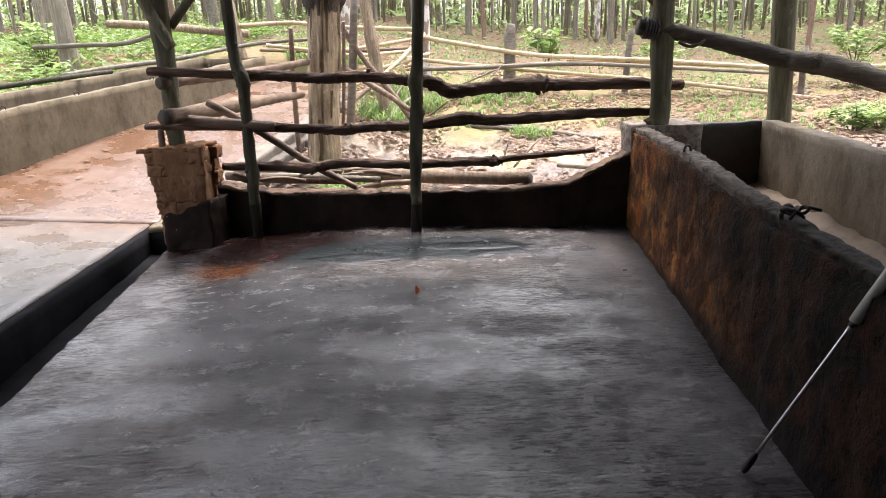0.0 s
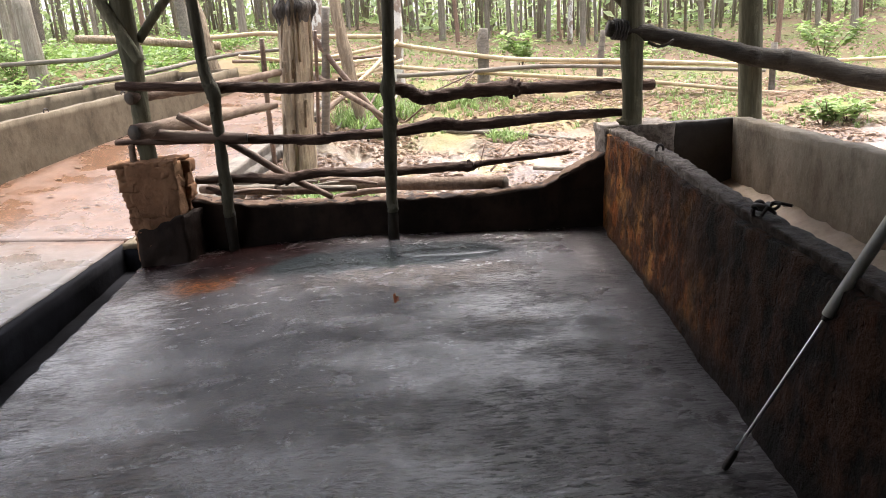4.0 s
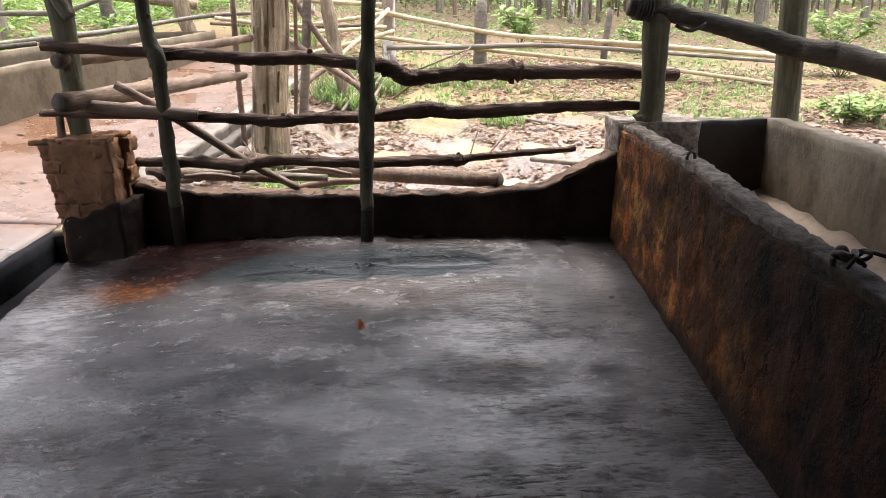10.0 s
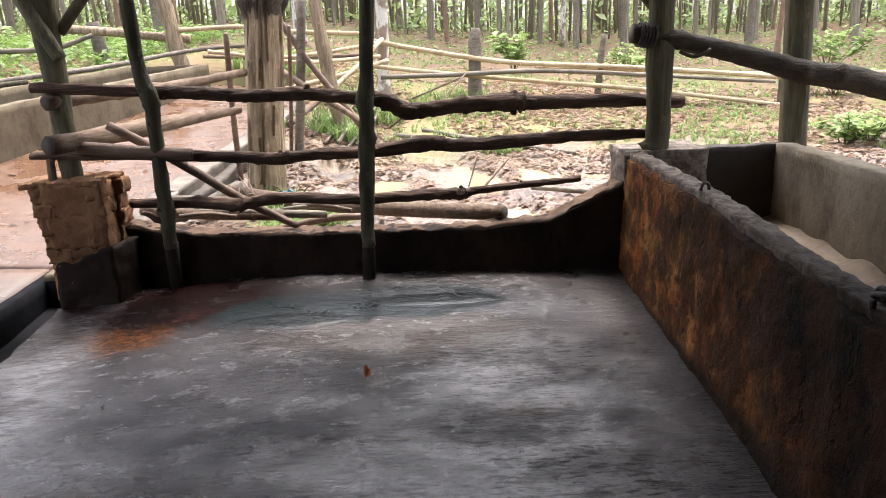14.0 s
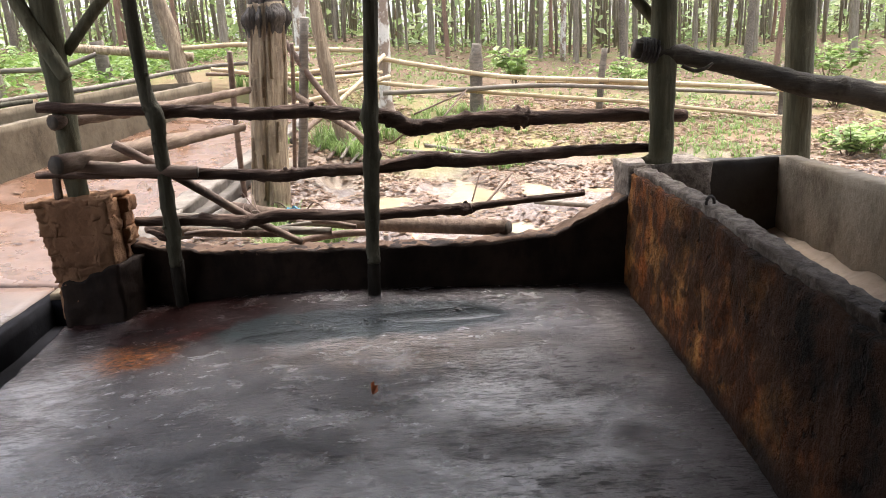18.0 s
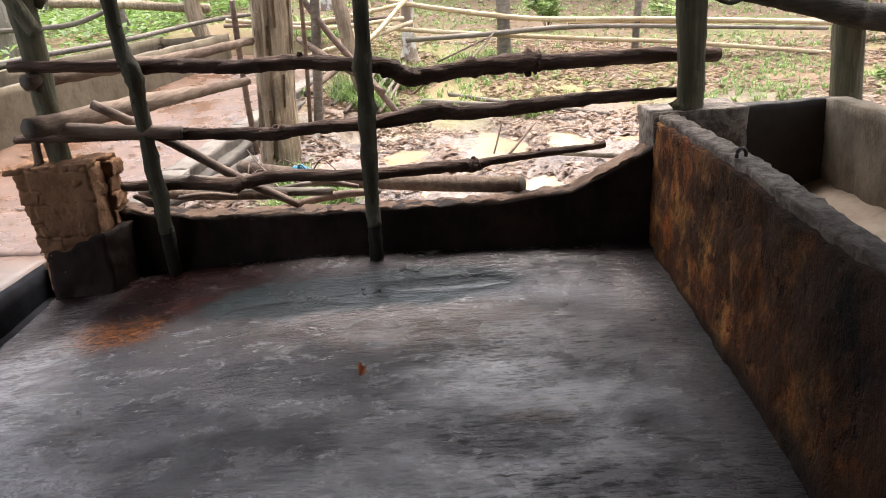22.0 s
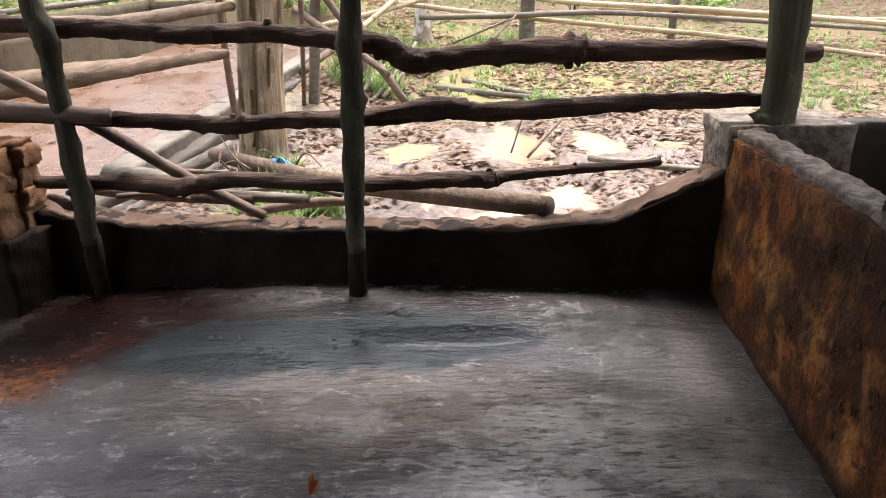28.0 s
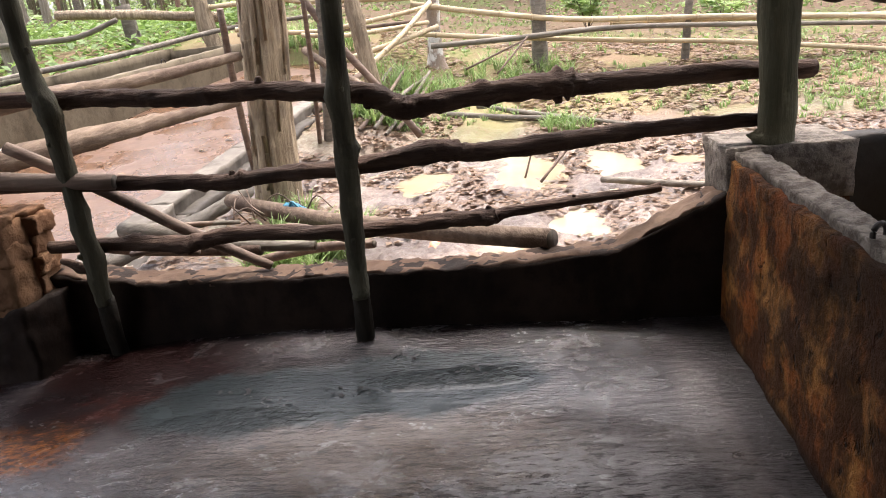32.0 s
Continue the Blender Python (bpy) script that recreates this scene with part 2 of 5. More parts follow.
def m_concrete(a, b, stain, amount=0.5, wet=0.75):
    def build(t):
        big, small = t.noise(1.6, 6.0, 0.6), t.noise(14.0, 5.0, 0.65)
        base = t.mix(t.step(big, 0.3, 0.7), a, b)
        base = t.mix(t.step(small, 0.45, 0.75, 0.0, 0.45), base, tuple(0.55 * c for c in a))
        streak = t.noise(1.0, 7.0, 0.66, t.at(5.0, 5.0, 2.6))
        base = t.mix(t.step(streak, 0.45, 0.68, 0.0, amount), base, stain)
        return base, t.math("ADD", t.math("MULTIPLY", big, 0.6), t.math("MULTIPLY", small, 0.4)), wet
    return build


def m_trough_face(t):
    """Ochre and rust patches over black dung-stained plaster, full of pits."""
    p = t.xyz()
    big, mid, small = t.noise(2.2, 7.0, 0.66), t.noise(7.0, 8.0, 0.7, t.at(1, 1, 0.85)), t.noise(34.0, 6.0, 0.7)
    ridge = t.math("SUBTRACT", p[1], t.math("MULTIPLY", p[2], 1.7))
    stain = t.step(t.math("ADD", ridge, t.math("MULTIPLY", t.math("SUBTRACT", big, 0.5), 3.8)), 1.7, 3.3)
    base = t.mix(t.step(mid, 0.4, 0.62), (0.0085, 0.006, 0.0045), (0.04, 0.018, 0.0095))
    ochre = t.mix(t.step(t.noise(3.5, 6.0, 0.65, t.at(1, 1, 1, 7.0)), 0.42, 0.6), (0.3, 0.092, 0.022), (0.38, 0.17, 0.047))
    base = t.mix(t.math("MULTIPLY", stain, t.step(mid, 0.36, 0.56, 0.95, 0.1)), base, ochre)
    base = t.mix(t.step(t.noise(5.0, 7.0, 0.7, t.at(1, 1, 0.7, 3.0)), 0.54, 0.7, 0.0, 0.34), base, (0.12, 0.034, 0.012))
    pits = t.step(t.noise(15.0, 5.0, 0.6, t.at(1, 1, 0.7, 5.0)), 0.6, 0.67)
    base = t.mix(t.math("MULTIPLY", pits, t.step(small, 0.45, 0.55, 0.0, 0.9)), base, (0.008, 0.006, 0.005))
    base = t.mix(t.step(small, 0.6, 0.72, 0.0, 0.3), base, (0.2, 0.13, 0.075))
    # near-black band low on the wall
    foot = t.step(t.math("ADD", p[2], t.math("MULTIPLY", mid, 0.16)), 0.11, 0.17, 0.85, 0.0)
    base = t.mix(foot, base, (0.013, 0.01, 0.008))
    height = t.math("ADD", mid, t.math("MULTIPLY", small, 0.4))
    height = t.math("SUBTRACT", height, t.math("MULTIPLY", pits, 0.3))
    return base, height, 0.7


def m_rim(t):
    """Worn grey rim, turning black-brown towards the stall's back."""
    big, small = t.noise(4.0, 6.0, 0.65), t.noise(22.0, 6.0, 0.68)
    base = t.mix(t.step(small, 0.38, 0.62), (0.1, 0.081, 0.064), (0.225, 0.19, 0.155))
    # share of the black-brown colour, growing with falling y
    soil = t.step(t.math("ADD", t.xyz()[1], t.math("MULTIPLY", big, 1.6)), 2.9, 4.0, 0.92, 0.0)
    base = t.mix(soil, base, t.mix(t.step(small, 0.4, 0.6), (0.012, 0.0075, 0.0055), (0.028, 0.0175, 0.012)))
    base = t.mix(t.step(big, 0.52, 0.64, 0.0, 0.7), base, (0.055, 0.04, 0.03))
    return base, t.math("ADD", big, t.math("MULTIPLY", small, 0.6)), 0.8


def m_slab(t):
    big, small = t.noise(0.7, 5.0, 0.6), t.noise(9.0, 5.0, 0.6)
    mud = t.step(t.math("ADD", t.xyz()[1], t.math("MULTIPLY", big, 3.0)), 5.6, 7.4)
    base = t.mix(t.step(big, 0.3, 0.7), (0.082, 0.072, 0.063), (0.13, 0.112, 0.097))
    base = t.mix(mud, base, t.mix(t.step(small, 0.3, 0.7), (0.086, 0.043, 0.023), (0.125, 0.068, 0.04)))
    rough = t.step(t.noise(3.0, 4.0), 0.35, 0.65, 0.15, 0.5)
    return base, t.math("ADD", big, t.math("MULTIPLY", small, 0.5)), rough


def m_bark(a, b, c, axis=2, fine=28.0):
    def build(t):
        stretch = [fine, fine, fine]
        stretch[axis] = fine / 11
        long = t.noise(1.0, 6.0, 0.65, t.at(*stretch))
        big = t.noise(3.0, 4.0, 0.6)
        fleck = t.noise(16.0, 4.0, 0.6)
        base = t.mix(t.step(long, 0.35, 0.65), a, b)
        base = t.mix(t.step(big, 0.45, 0.7, 0.0, 0.7), base, c)
        base = t.mix(t.step(fleck, 0.58, 0.72, 0.0, 0.35), base, tuple(min(1.0, 1.7 * v) for v in b))
        base = t.mix(t.math("MULTIPLY", t.random(), 0.35), base, tuple(0.5 * v for v in a))
        return base, t.math("ADD", long, t.math("MULTIPLY", fleck, 0.3)), 0.8
    return build


def m_mud(t):
    big, small = t.noise(1.5, 6.0, 0.6), t.noise(18.0, 6.0, 0.65)
    base = t.mix(t.step(big, 0.35, 0.65), (0.095, 0.066, 0.05), (0.24, 0.17, 0.128))
    base = t.mix(t.step(small, 0.4, 0.7, 0.0, 0.6), base, (0.05, 0.034, 0.028))
    far = t.step(t.math("ADD", t.xyz()[1], t.math("MULTIPLY", big, 3.0)), 8.5, 11.5)
    soil = t.mix(t.step(t.noise(0.9, 6.0, 0.65), 0.4, 0.62), (0.19, 0.135, 0.085), (0.15, 0.15, 0.062))
    soil = t.mix(t.step(small, 0.45, 0.7, 0.0, 0.5), soil, (0.22, 0.13, 0.08))
    deep = t.step(t.math("ADD", t.xyz()[1], t.math("MULTIPLY", big, 4.0)), 12.0, 18.0)
    soil = t.mix(deep, soil, t.mix(t.step(t.noise(0.5, 5.0, 0.6), 0.45, 0.62), (0.145, 0.1, 0.068), (0.11, 0.115, 0.05)))
    soil = t.mix(t.math("MULTIPLY", t.blob(0.9, 9.5, 1.3, 0.55, 0.3, 0.6, 2.0), 0.5), soil, (0.28, 0.235, 0.115))
    base = t.mix(far, base, soil)
    return base, small, t.math("MAXIMUM", t.step(small, 0.35, 0.7, 0.35, 0.75), t.math("MULTIPLY", far, 0.9)), t.step(far, 0.0, 1.0, 0.5, 0.05)


def m_plain(colour, vary=0.4, scale=12.0, rough=0.7, island=False, object_random=False):
    def build(t):
        base = t.mix(t.step(t.noise(scale, 4.0, 0.6), 0.3, 0.7), tuple((1 - vary) * c for c in colour), colour)
        if island:
            base = t.mix(t.step(t.island(), 0.0, 1.0, 0.0, 0.7), base, tuple(0.45 * c for c in colour))
        return base, t.noise(scale * 3, 4.0), rough
    return build


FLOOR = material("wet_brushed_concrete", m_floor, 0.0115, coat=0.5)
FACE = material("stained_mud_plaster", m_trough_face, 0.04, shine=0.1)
# brownish-black base colour includes the shade on the backlit low wall
DARKWALL = material("shade_dark_wet_mortar", m_concrete((0.015, 0.010, 0.0075), (0.032, 0.021, 0.015), (0.0065, 0.0048, 0.004), 0.6, 0.75), 0.02, shine=0.08)
CONCRETE = material("grey_concrete", m_concrete((0.185, 0.15, 0.105), (0.29, 0.242, 0.175), (0.09, 0.062, 0.036), 0.6), 0.025, shine=0.2)
OLDCONC = material("stained_concrete", m_concrete((0.1, 0.077, 0.047), (0.16, 0.126, 0.08), (0.05, 0.036, 0.02), 0.65), 0.015, shine=0.2)
KERB = material("lichen_grey_kerb", m_concrete((0.11, 0.092, 0.072), (0.2, 0.172, 0.138), (0.055, 0.043, 0.032), 0.65), 0.012, shine=0.3)
# kerb concrete at about half the brightness, for the lower band
DARKKERB = material("dark_kerb_footing", m_concrete((0.05, 0.041, 0.032), (0.095, 0.08, 0.062), (0.028, 0.022, 0.016), 0.6), 0.012, shine=0.3)
BRICK = material("crumbling_brick", m_concrete((0.15, 0.076, 0.04), (0.25, 0.138, 0.074), (0.07, 0.034, 0.018), 0.65, 0.9), 0.045, shine=0.1)
SLAB = material("muddy_wet_concrete", m_slab, 0.008, shine=0.45)
# near-black base colour holds the shade of the gutter recess
GUTTER = material("shade_dark_gutter", m_concrete((0.008, 0.008, 0.009), (0.018, 0.018, 0.02), (0.006, 0.006, 0.006), 0.6, 0.9), 0.01, shine=0.02)
WOOD = material("weathered_pole_wood", m_bark((0.05, 0.03, 0.021), (0.115, 0.072, 0.051), (0.022, 0.014, 0.011), 0), 0.022, shine=0.15)
POST = material("green_grey_post_wood", m_bark((0.055, 0.049, 0.031), (0.105, 0.096, 0.064), (0.033, 0.033, 0.021)), 0.014, shine=0.15)
LOGPALE = material("pale_peeled_log", m_bark((0.12, 0.082, 0.056), (0.22, 0.158, 0.11), (0.065, 0.036, 0.026), 1), 0.012, shine=0.2)
STICK = material("brown_stick_wood", m_bark((0.12, 0.075, 0.05), (0.22, 0.15, 0.105), (0.06, 0.04, 0.03), 0), 0.006)
CUT = material("dark_cut_end", m_bark((0.06, 0.045, 0.03), (0.12, 0.09, 0.06), (0.02, 0.016, 0.012)), 0.004)
BAMBOO = material("dry_bamboo", m_bark((0.42, 0.32, 0.18), (0.58, 0.47, 0.3), (0.3, 0.21, 0.12), 0), 0.003)
GREYPOLE = material("grey_weathered_pole", m_bark((0.14, 0.118, 0.09), (0.245, 0.21, 0.165), (0.085, 0.07, 0.053), 0), 0.008, shine=0.25)
WETLOG = material("wet_lichen_log", m_bark((0.085, 0.07, 0.054), (0.165, 0.14, 0.11), (0.05, 0.042, 0.033), 1), 0.012, shine=0.4)
# post wood blackened to carry the shade below the wall's top
SHADEWOOD = material("shade_black_wood", m_bark((0.018, 0.015, 0.011), (0.036, 0.03, 0.022), (0.011, 0.01, 0.008)), 0.01, shine=0.1)
# lighter copy of POST, with the stronger outdoor light in its colour
ROOFPOST = material("olive_post_wood_lit", m_bark((0.085, 0.078, 0.046), (0.16, 0.148, 0.092), (0.052, 0.054, 0.032)), 0.014, shine=0.15)
POSTX = material("grey_rail_wood", m_bark((0.034, 0.028, 0.02), (0.066, 0.056, 0.041), (0.02, 0.018, 0.013), 0), 0.016, shine=0.2)
TRUNK = material("split_grey_trunk", m_bark((0.23, 0.165, 0.1), (0.48, 0.37, 0.235), (0.15, 0.11, 0.07), 2, 34.0), 0.03)
BARKDARK = material("dark_old_bark", m_bark((0.055, 0.045, 0.035), (0.13, 0.105, 0.08), (0.03, 0.025, 0.02), 2, 34.0), 0.03)
STRIP = material("pale_peeling_bark", m_bark((0.32, 0.26, 0.18), (0.5, 0.42, 0.31), (0.24, 0.18, 0.12), 2, 34.0), 0.01)
BARK = material("forest_bark", m_bark((0.18, 0.15, 0.108), (0.32, 0.275, 0.205), (0.155, 0.15, 0.092)), 0.02)
REDBARK = material("reddish_bark", m_bark((0.2, 0.12, 0.08), (0.3, 0.19, 0.13), (0.12, 0.08, 0.06)), 0.02)


def m_birch(t):
    patch, fine = t.noise(7.0, 5.0, 0.6, t.at(1, 1, 0.6)), t.noise(30.0, 4.0, 0.6)
    base = t.mix(t.step(patch, 0.45, 0.55), (0.6, 0.57, 0.5), (0.24, 0.18, 0.13))
    return t.mix(t.step(fine, 0.5, 0.7, 0.0, 0.5), base, (0.3, 0.25, 0.2)), fine, 0.8


BIRCH = material("white_lichen_bark", m_birch, 0.01)


def leaf_material(name, light, dark, scale=0.8):
    """Thin leaves: matt above, with light shining through; each leaf its own shade."""
    mat = bpy.data.materials.new(name)
    mat.use_nodes = True
    t = Tree(mat.node_tree)
    colour = t.mix(t.island(), light, dark)
    colour = t.mix(t.step(t.noise(scale, 4.0), 0.35, 0.65, 0.0, 0.45), colour, dark)
    nodes, links = mat.node_tree.nodes, mat.node_tree.links
    thin, both = nodes.new("ShaderNodeBsdfTranslucent"), nodes.new("ShaderNodeMixShader")
    bsdf = nodes["Principled BSDF"]
    bsdf.inputs["Roughness"].default_value = 0.55
    t.put(colour, bsdf.inputs["Base Color"]), t.put(colour, thin.inputs["Color"])
    both.inputs[0].default_value = 0.45
    links.new(bsdf.outputs[0], both.inputs[1]), links.new(thin.outputs[0], both.inputs[2])
    links.new(both.outputs[0], nodes["Material Output"].inputs["Surface"])
    return mat


MUD = material("churned_mud", m_mud, 0.02)
LEAF = leaf_material("green_leaf", (0.25, 0.35, 0.1), (0.11, 0.185, 0.042), 3.0)
BUSHLEAF = leaf_material("young_bush_leaf", (0.36, 0.45, 0.17), (0.17, 0.26, 0.075), 3.0)
GRASS = leaf_material("grass_blade", (0.29, 0.37, 0.13), (0.15, 0.235, 0.065), 3.0)
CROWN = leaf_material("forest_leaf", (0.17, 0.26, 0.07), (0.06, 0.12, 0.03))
# leaf colours lightened to carry the distant haze
HAZELEAF = leaf_material("haze_paled_leaf", (0.46, 0.52, 0.26), (0.22, 0.31, 0.12), 0.15)
FLOORLITTER = leaf_material("old_forest_leaf", (0.2, 0.14, 0.095), (0.11, 0.075, 0.05), 0.6)
LITTER = leaf_material("dead_leaf", (0.36, 0.25, 0.165), (0.17, 0.105, 0.068), 2.0)


def m_water(t):
    return t.mix(t.step(t.noise(2.0, 4.0), 0.35, 0.65), (0.3, 0.24, 0.15), (0.38, 0.32, 0.22)), t.noise(9.0, 3.0), 0.06


WATER = material("yellow_muddy_water", m_water, 0.001)
ROPE = material("blue_plastic_rope", m_plain((0.03, 0.2, 0.3), 0.4, 30.0, 0.5), 0.002)
DARKROPE = material("dark_hemp_rope", m_plain((0.05, 0.045, 0.04), 0.4, 60.0, 0.8), 0.002)
STEEL = material("bare_steel_rod", m_plain((0.8, 0.78, 0.74), 0.12, 30.0, 0.3), 0.0)
STEEL.node_tree.nodes["Principled BSDF"].inputs["Metallic"].default_value = 0.9
GRIP = material("grey_green_plastic", m_plain((0.56, 0.53, 0.44), 0.3, 14.0, 0.55), 0.001)
ORANGE = leaf_material("orange_dead_leaf", (0.4, 0.12, 0.03), (0.25, 0.07, 0.02), 8.0)
PLASTIC = material("faded_litter", m_plain((0.65, 0.2, 0.08), 0.3, 20.0, 0.5), 0.0)
RIM = material("worn_grey_rim", m_rim, 0.02, shine=0.12)
CRUST = material("dried_mud_crust", m_concrete((0.07, 0.042, 0.027), (0.13, 0.085, 0.058), (0.03, 0.018, 0.012), 0.6, 0.9), 0.012, shine=0.15)
DAMP = material("damp_dark_concrete", m_concrete((0.028, 0.023, 0.018), (0.05, 0.042, 0.034), (0.014, 0.011, 0.009), 0.6, 0.7), 0.012, shine=0.2)
BEDSAND = material("sandy_bed", m_concrete((0.3, 0.22, 0.15), (0.42, 0.33, 0.24), (0.18, 0.12, 0.08), 0.5), 0.02)
CHAFF = leaf_material("wet_scraps", (0.05, 0.045, 0.04), (0.015, 0.013, 0.012), 8.0)
IRON = material("rusty_iron", m_plain((0.045, 0.03, 0.022), 0.5, 40.0, 0.7), 0.002)
ROOFING = material("rusty_roof_sheet", m_plain((0.09, 0.07, 0.06), 0.5, 2.0, 0.7), 0.0)


# ---- builders ----
def part(name, bm, mat, parent=None, label="", smooth=True):
    data = bpy.data.meshes.new(name)
    bm.to_mesh(data)
    bm.free()
    data.materials.append(mat)
    if smooth:
        data.polygons.foreach_set("use_smooth", [True] * len(data.polygons))
    ob = new(name, data)
    if parent is not None:
        ob.parent = parent
    if label:
        ob["label"] = label
    return ob


def curve_points(points, steps):
    """Catmull-Rom through points (x, y, z, radius)."""
    p = [np.array(q, float) for q in points]
    p = [2 * p[0] - p[1], *p, 2 * p[-1] - p[-2]]
    out = []
    for i in range(1, len(p) - 2):
        for k in range(steps):
            u = k / steps
            a, b, c, d = p[i - 1:i + 3]
            out.append(0.5 * (2 * b + (c - a) * u + (2 * a - 5 * b + 4 * c - d) * u * u + (3 * b - a - 3 * c + d) * u ** 3))
    return out + [p[-2]]


def tube(bm, points, seed=0, sides=10, steps=5, rough=0.1, knots=0, wander=0.0):
    """A closed round bar through points (x, y, z, radius), with uneven bark, knots and a slight wander."""
    rnd = random.Random(seed)
    line = curve_points(points, steps)
    n = len(line)
    lumps = [(rnd.random() * (n - 1), rnd.random() * 6.283, 0.25 + 0.4 * rnd.random()) for _ in range(knots)]
    rings = []
    for i, q in enumerate(line):
        ahead = Vector(line[min(i + 1, n - 1)][:3] - line[max(i - 1, 0)][:3]).normalized()
        side = ahead.cross(Vector((0.31, 0.17, 0.93)) if abs(ahead.z) < 0.9 else Vector((1, 0.2, 0))).normalized()
        up = side.cross(ahead)
        at = Vector(q[:3])
        if wander and 0 < i < n - 1:
            at += wander * noise.noise_vector(at * 2.2 + Vector((seed, seed * 0.7, 0)))
        ring = []
        for k in range(sides):
            a = 6.28318 * k / sides
            way = math.cos(a) * side + math.sin(a) * up
            f = 1 + rough * noise.noise(Vector((math.cos(a) * 1.3, math.sin(a) * 1.3, i * 0.45)) + Vector((seed * 3.1, 0, seed)))
            for li, la, lh in lumps:
                da = math.cos(a - la)
                if da > 0:
                    f += lh * da * da * math.exp(-((i - li) / 1.0) ** 2)
            if rough >= 0.2:
                f += 0.4 * rough * noise.noise((at + way * q[3]) * 38.0) + 0.3 * rough * noise.noise((at + way * q[3]) * 85.0)
            ring.append(bm.verts.new(at + way * (q[3] * f)))
        rings.append(ring)
    for r, s in zip(rings, rings[1:]):
        for k in range(sides):
            bm.faces.new((r[k], r[(k + 1) % sides], s[(k + 1) % sides], s[k]))
    for ring, flip in ((rings[0], True), (rings[-1], False)):
        mid = bm.verts.new(sum((v.co for v in ring), Vector()) / sides)
        for k in range(sides):
            a, b = ring[k], ring[(k + 1) % sides]
            bm.faces.new((b, a, mid) if flip else (a, b, mid))
    return bm


def bar(name, points, mat, label, category, group="", seed=0, **more):
    ob = part(name, tube(bmesh.new(), points, seed, **more), mat)
    return tagged(ob, label, category, group)


def rough_block(bm, corners, height_of, base_of, cell=0.05, rough=0.01, seed=0.0, freq=6.0):
    """A wall over the four ground corners (in turn): top height_of(u, v), base base_of(u, v); faces broken by noise."""
    a, b, c, d = (np.array(q, float) for q in corners)
    nu = max(2, int(np.linalg.norm(b - a) / cell))
    nv = max(2, int(np.linalg.norm(d - a) / cell))
    where = lambda u, v: (1 - u) * (1 - v) * a + u * (1 - v) * b + u * v * c + (1 - u) * v * d
    top = max(height_of(u, v) - base_of(u, v) for u in (0, 0.5, 1) for v in (0, 1))
    nw = max(2, int(top / cell))
    made = {}

    def vert(i, j, k):
        if (i, j, k) not in made:
            u, v, w = i / nu, j / nv, k / nw
            q = where(u, v)
            lo, hi = base_of(u, v), height_of(u, v)
            p = Vector((q[0], q[1], lo + (hi - lo) * w))
            made[i, j, k] = bm.verts.new(p + rough * (noise.noise_vector(p * freq + Vector((seed, 0, 0))) + 0.5 * noise.noise_vector(p * freq * 3.1)))
        return made[i, j, k]

    def sheet(n1, n2, f, flip):
        for p in range(n1):
            for q in range(n2):
                quad = [f(p, q), f(p + 1, q), f(p + 1, q + 1), f(p, q + 1)]
                bm.faces.new(quad[::-1] if flip else quad)
    sheet(nu, nv, lambda p, q: vert(p, q, nw), False)
    sheet(nu, nv, lambda p, q: vert(p, q, 0), True)
    sheet(nu, nw, lambda p, q: vert(p, 0, q), False)
    sheet(nu, nw, lambda p, q: vert(p, nv, q), True)
    sheet(nv, nw, lambda p, q: vert(0, p, q), True)
    sheet(nv, nw, lambda p, q: vert(nu, p, q), False)
    bmesh.ops.recalc_face_normals(bm, faces=bm.faces[:])
    return bm


def lerp(x, xs, ys):
    return float(np.interp(x, xs, ys))


def ground_z(x, y):
    """Height of the natural ground: flat mud behind the shed, rising into the wood."""
    start = 8.4 if x > 0 else 8.4 + 1.4 * max(-1.0, x)
    near = max(0.0, min(y, 12.0) - start) * min(0.24, max(0.06, 0.18 - 0.02 * x))
    return 0.06 + near + 0.062 * max(0.0, min(y, 34.0) - 12.0)


def floor_z(x, y):
    """The stall floor's fall: it rises gently to the far wall, and drops off towards trough and gutter."""
    return 0.035 - 0.025 * x + 0.036 * (y - 3.0) - 0.07 * max(0.0, -0.5 - x)


def slab_z(x, y):
    """The walkway: level beside the stall, then a ramp; it falls slightly towards the gutter."""
    return 0.06 + 0.13 * max(0.0, y - 5.0) + 0.07 * (-2.3 - x)


def slab_right(y):
    return max(-2.13, -2.3 + 0.22 * (y - 5.2))


def left_wall_x(y):
    """Walkway side of the long trough across the walkway."""
    return -3.9 + 0.27 * (y - 5.9)


# ---- large structure ----
def face_x(y):
    """The floor side of the feeding trough's wall."""
    return 1.222 - 0.035 * (4.6 - y)


def rim_z(y):
    """Top of the trough's inner wall, worn lower towards the stall's back."""
    return lerp(y, [0.0, 1.0, 1.7, 2.2, 2.6, 3.0, 3.4, 4.7], [0.59, 0.6, 0.615, 0.63, 0.645, 0.672, 0.692, 0.705])


def outer_x(y):
    return 2.085 - 0.06 * (4.5 - y)


def gutter_x(y):
    return -1.83 - 0.02 * (y - 3.0)


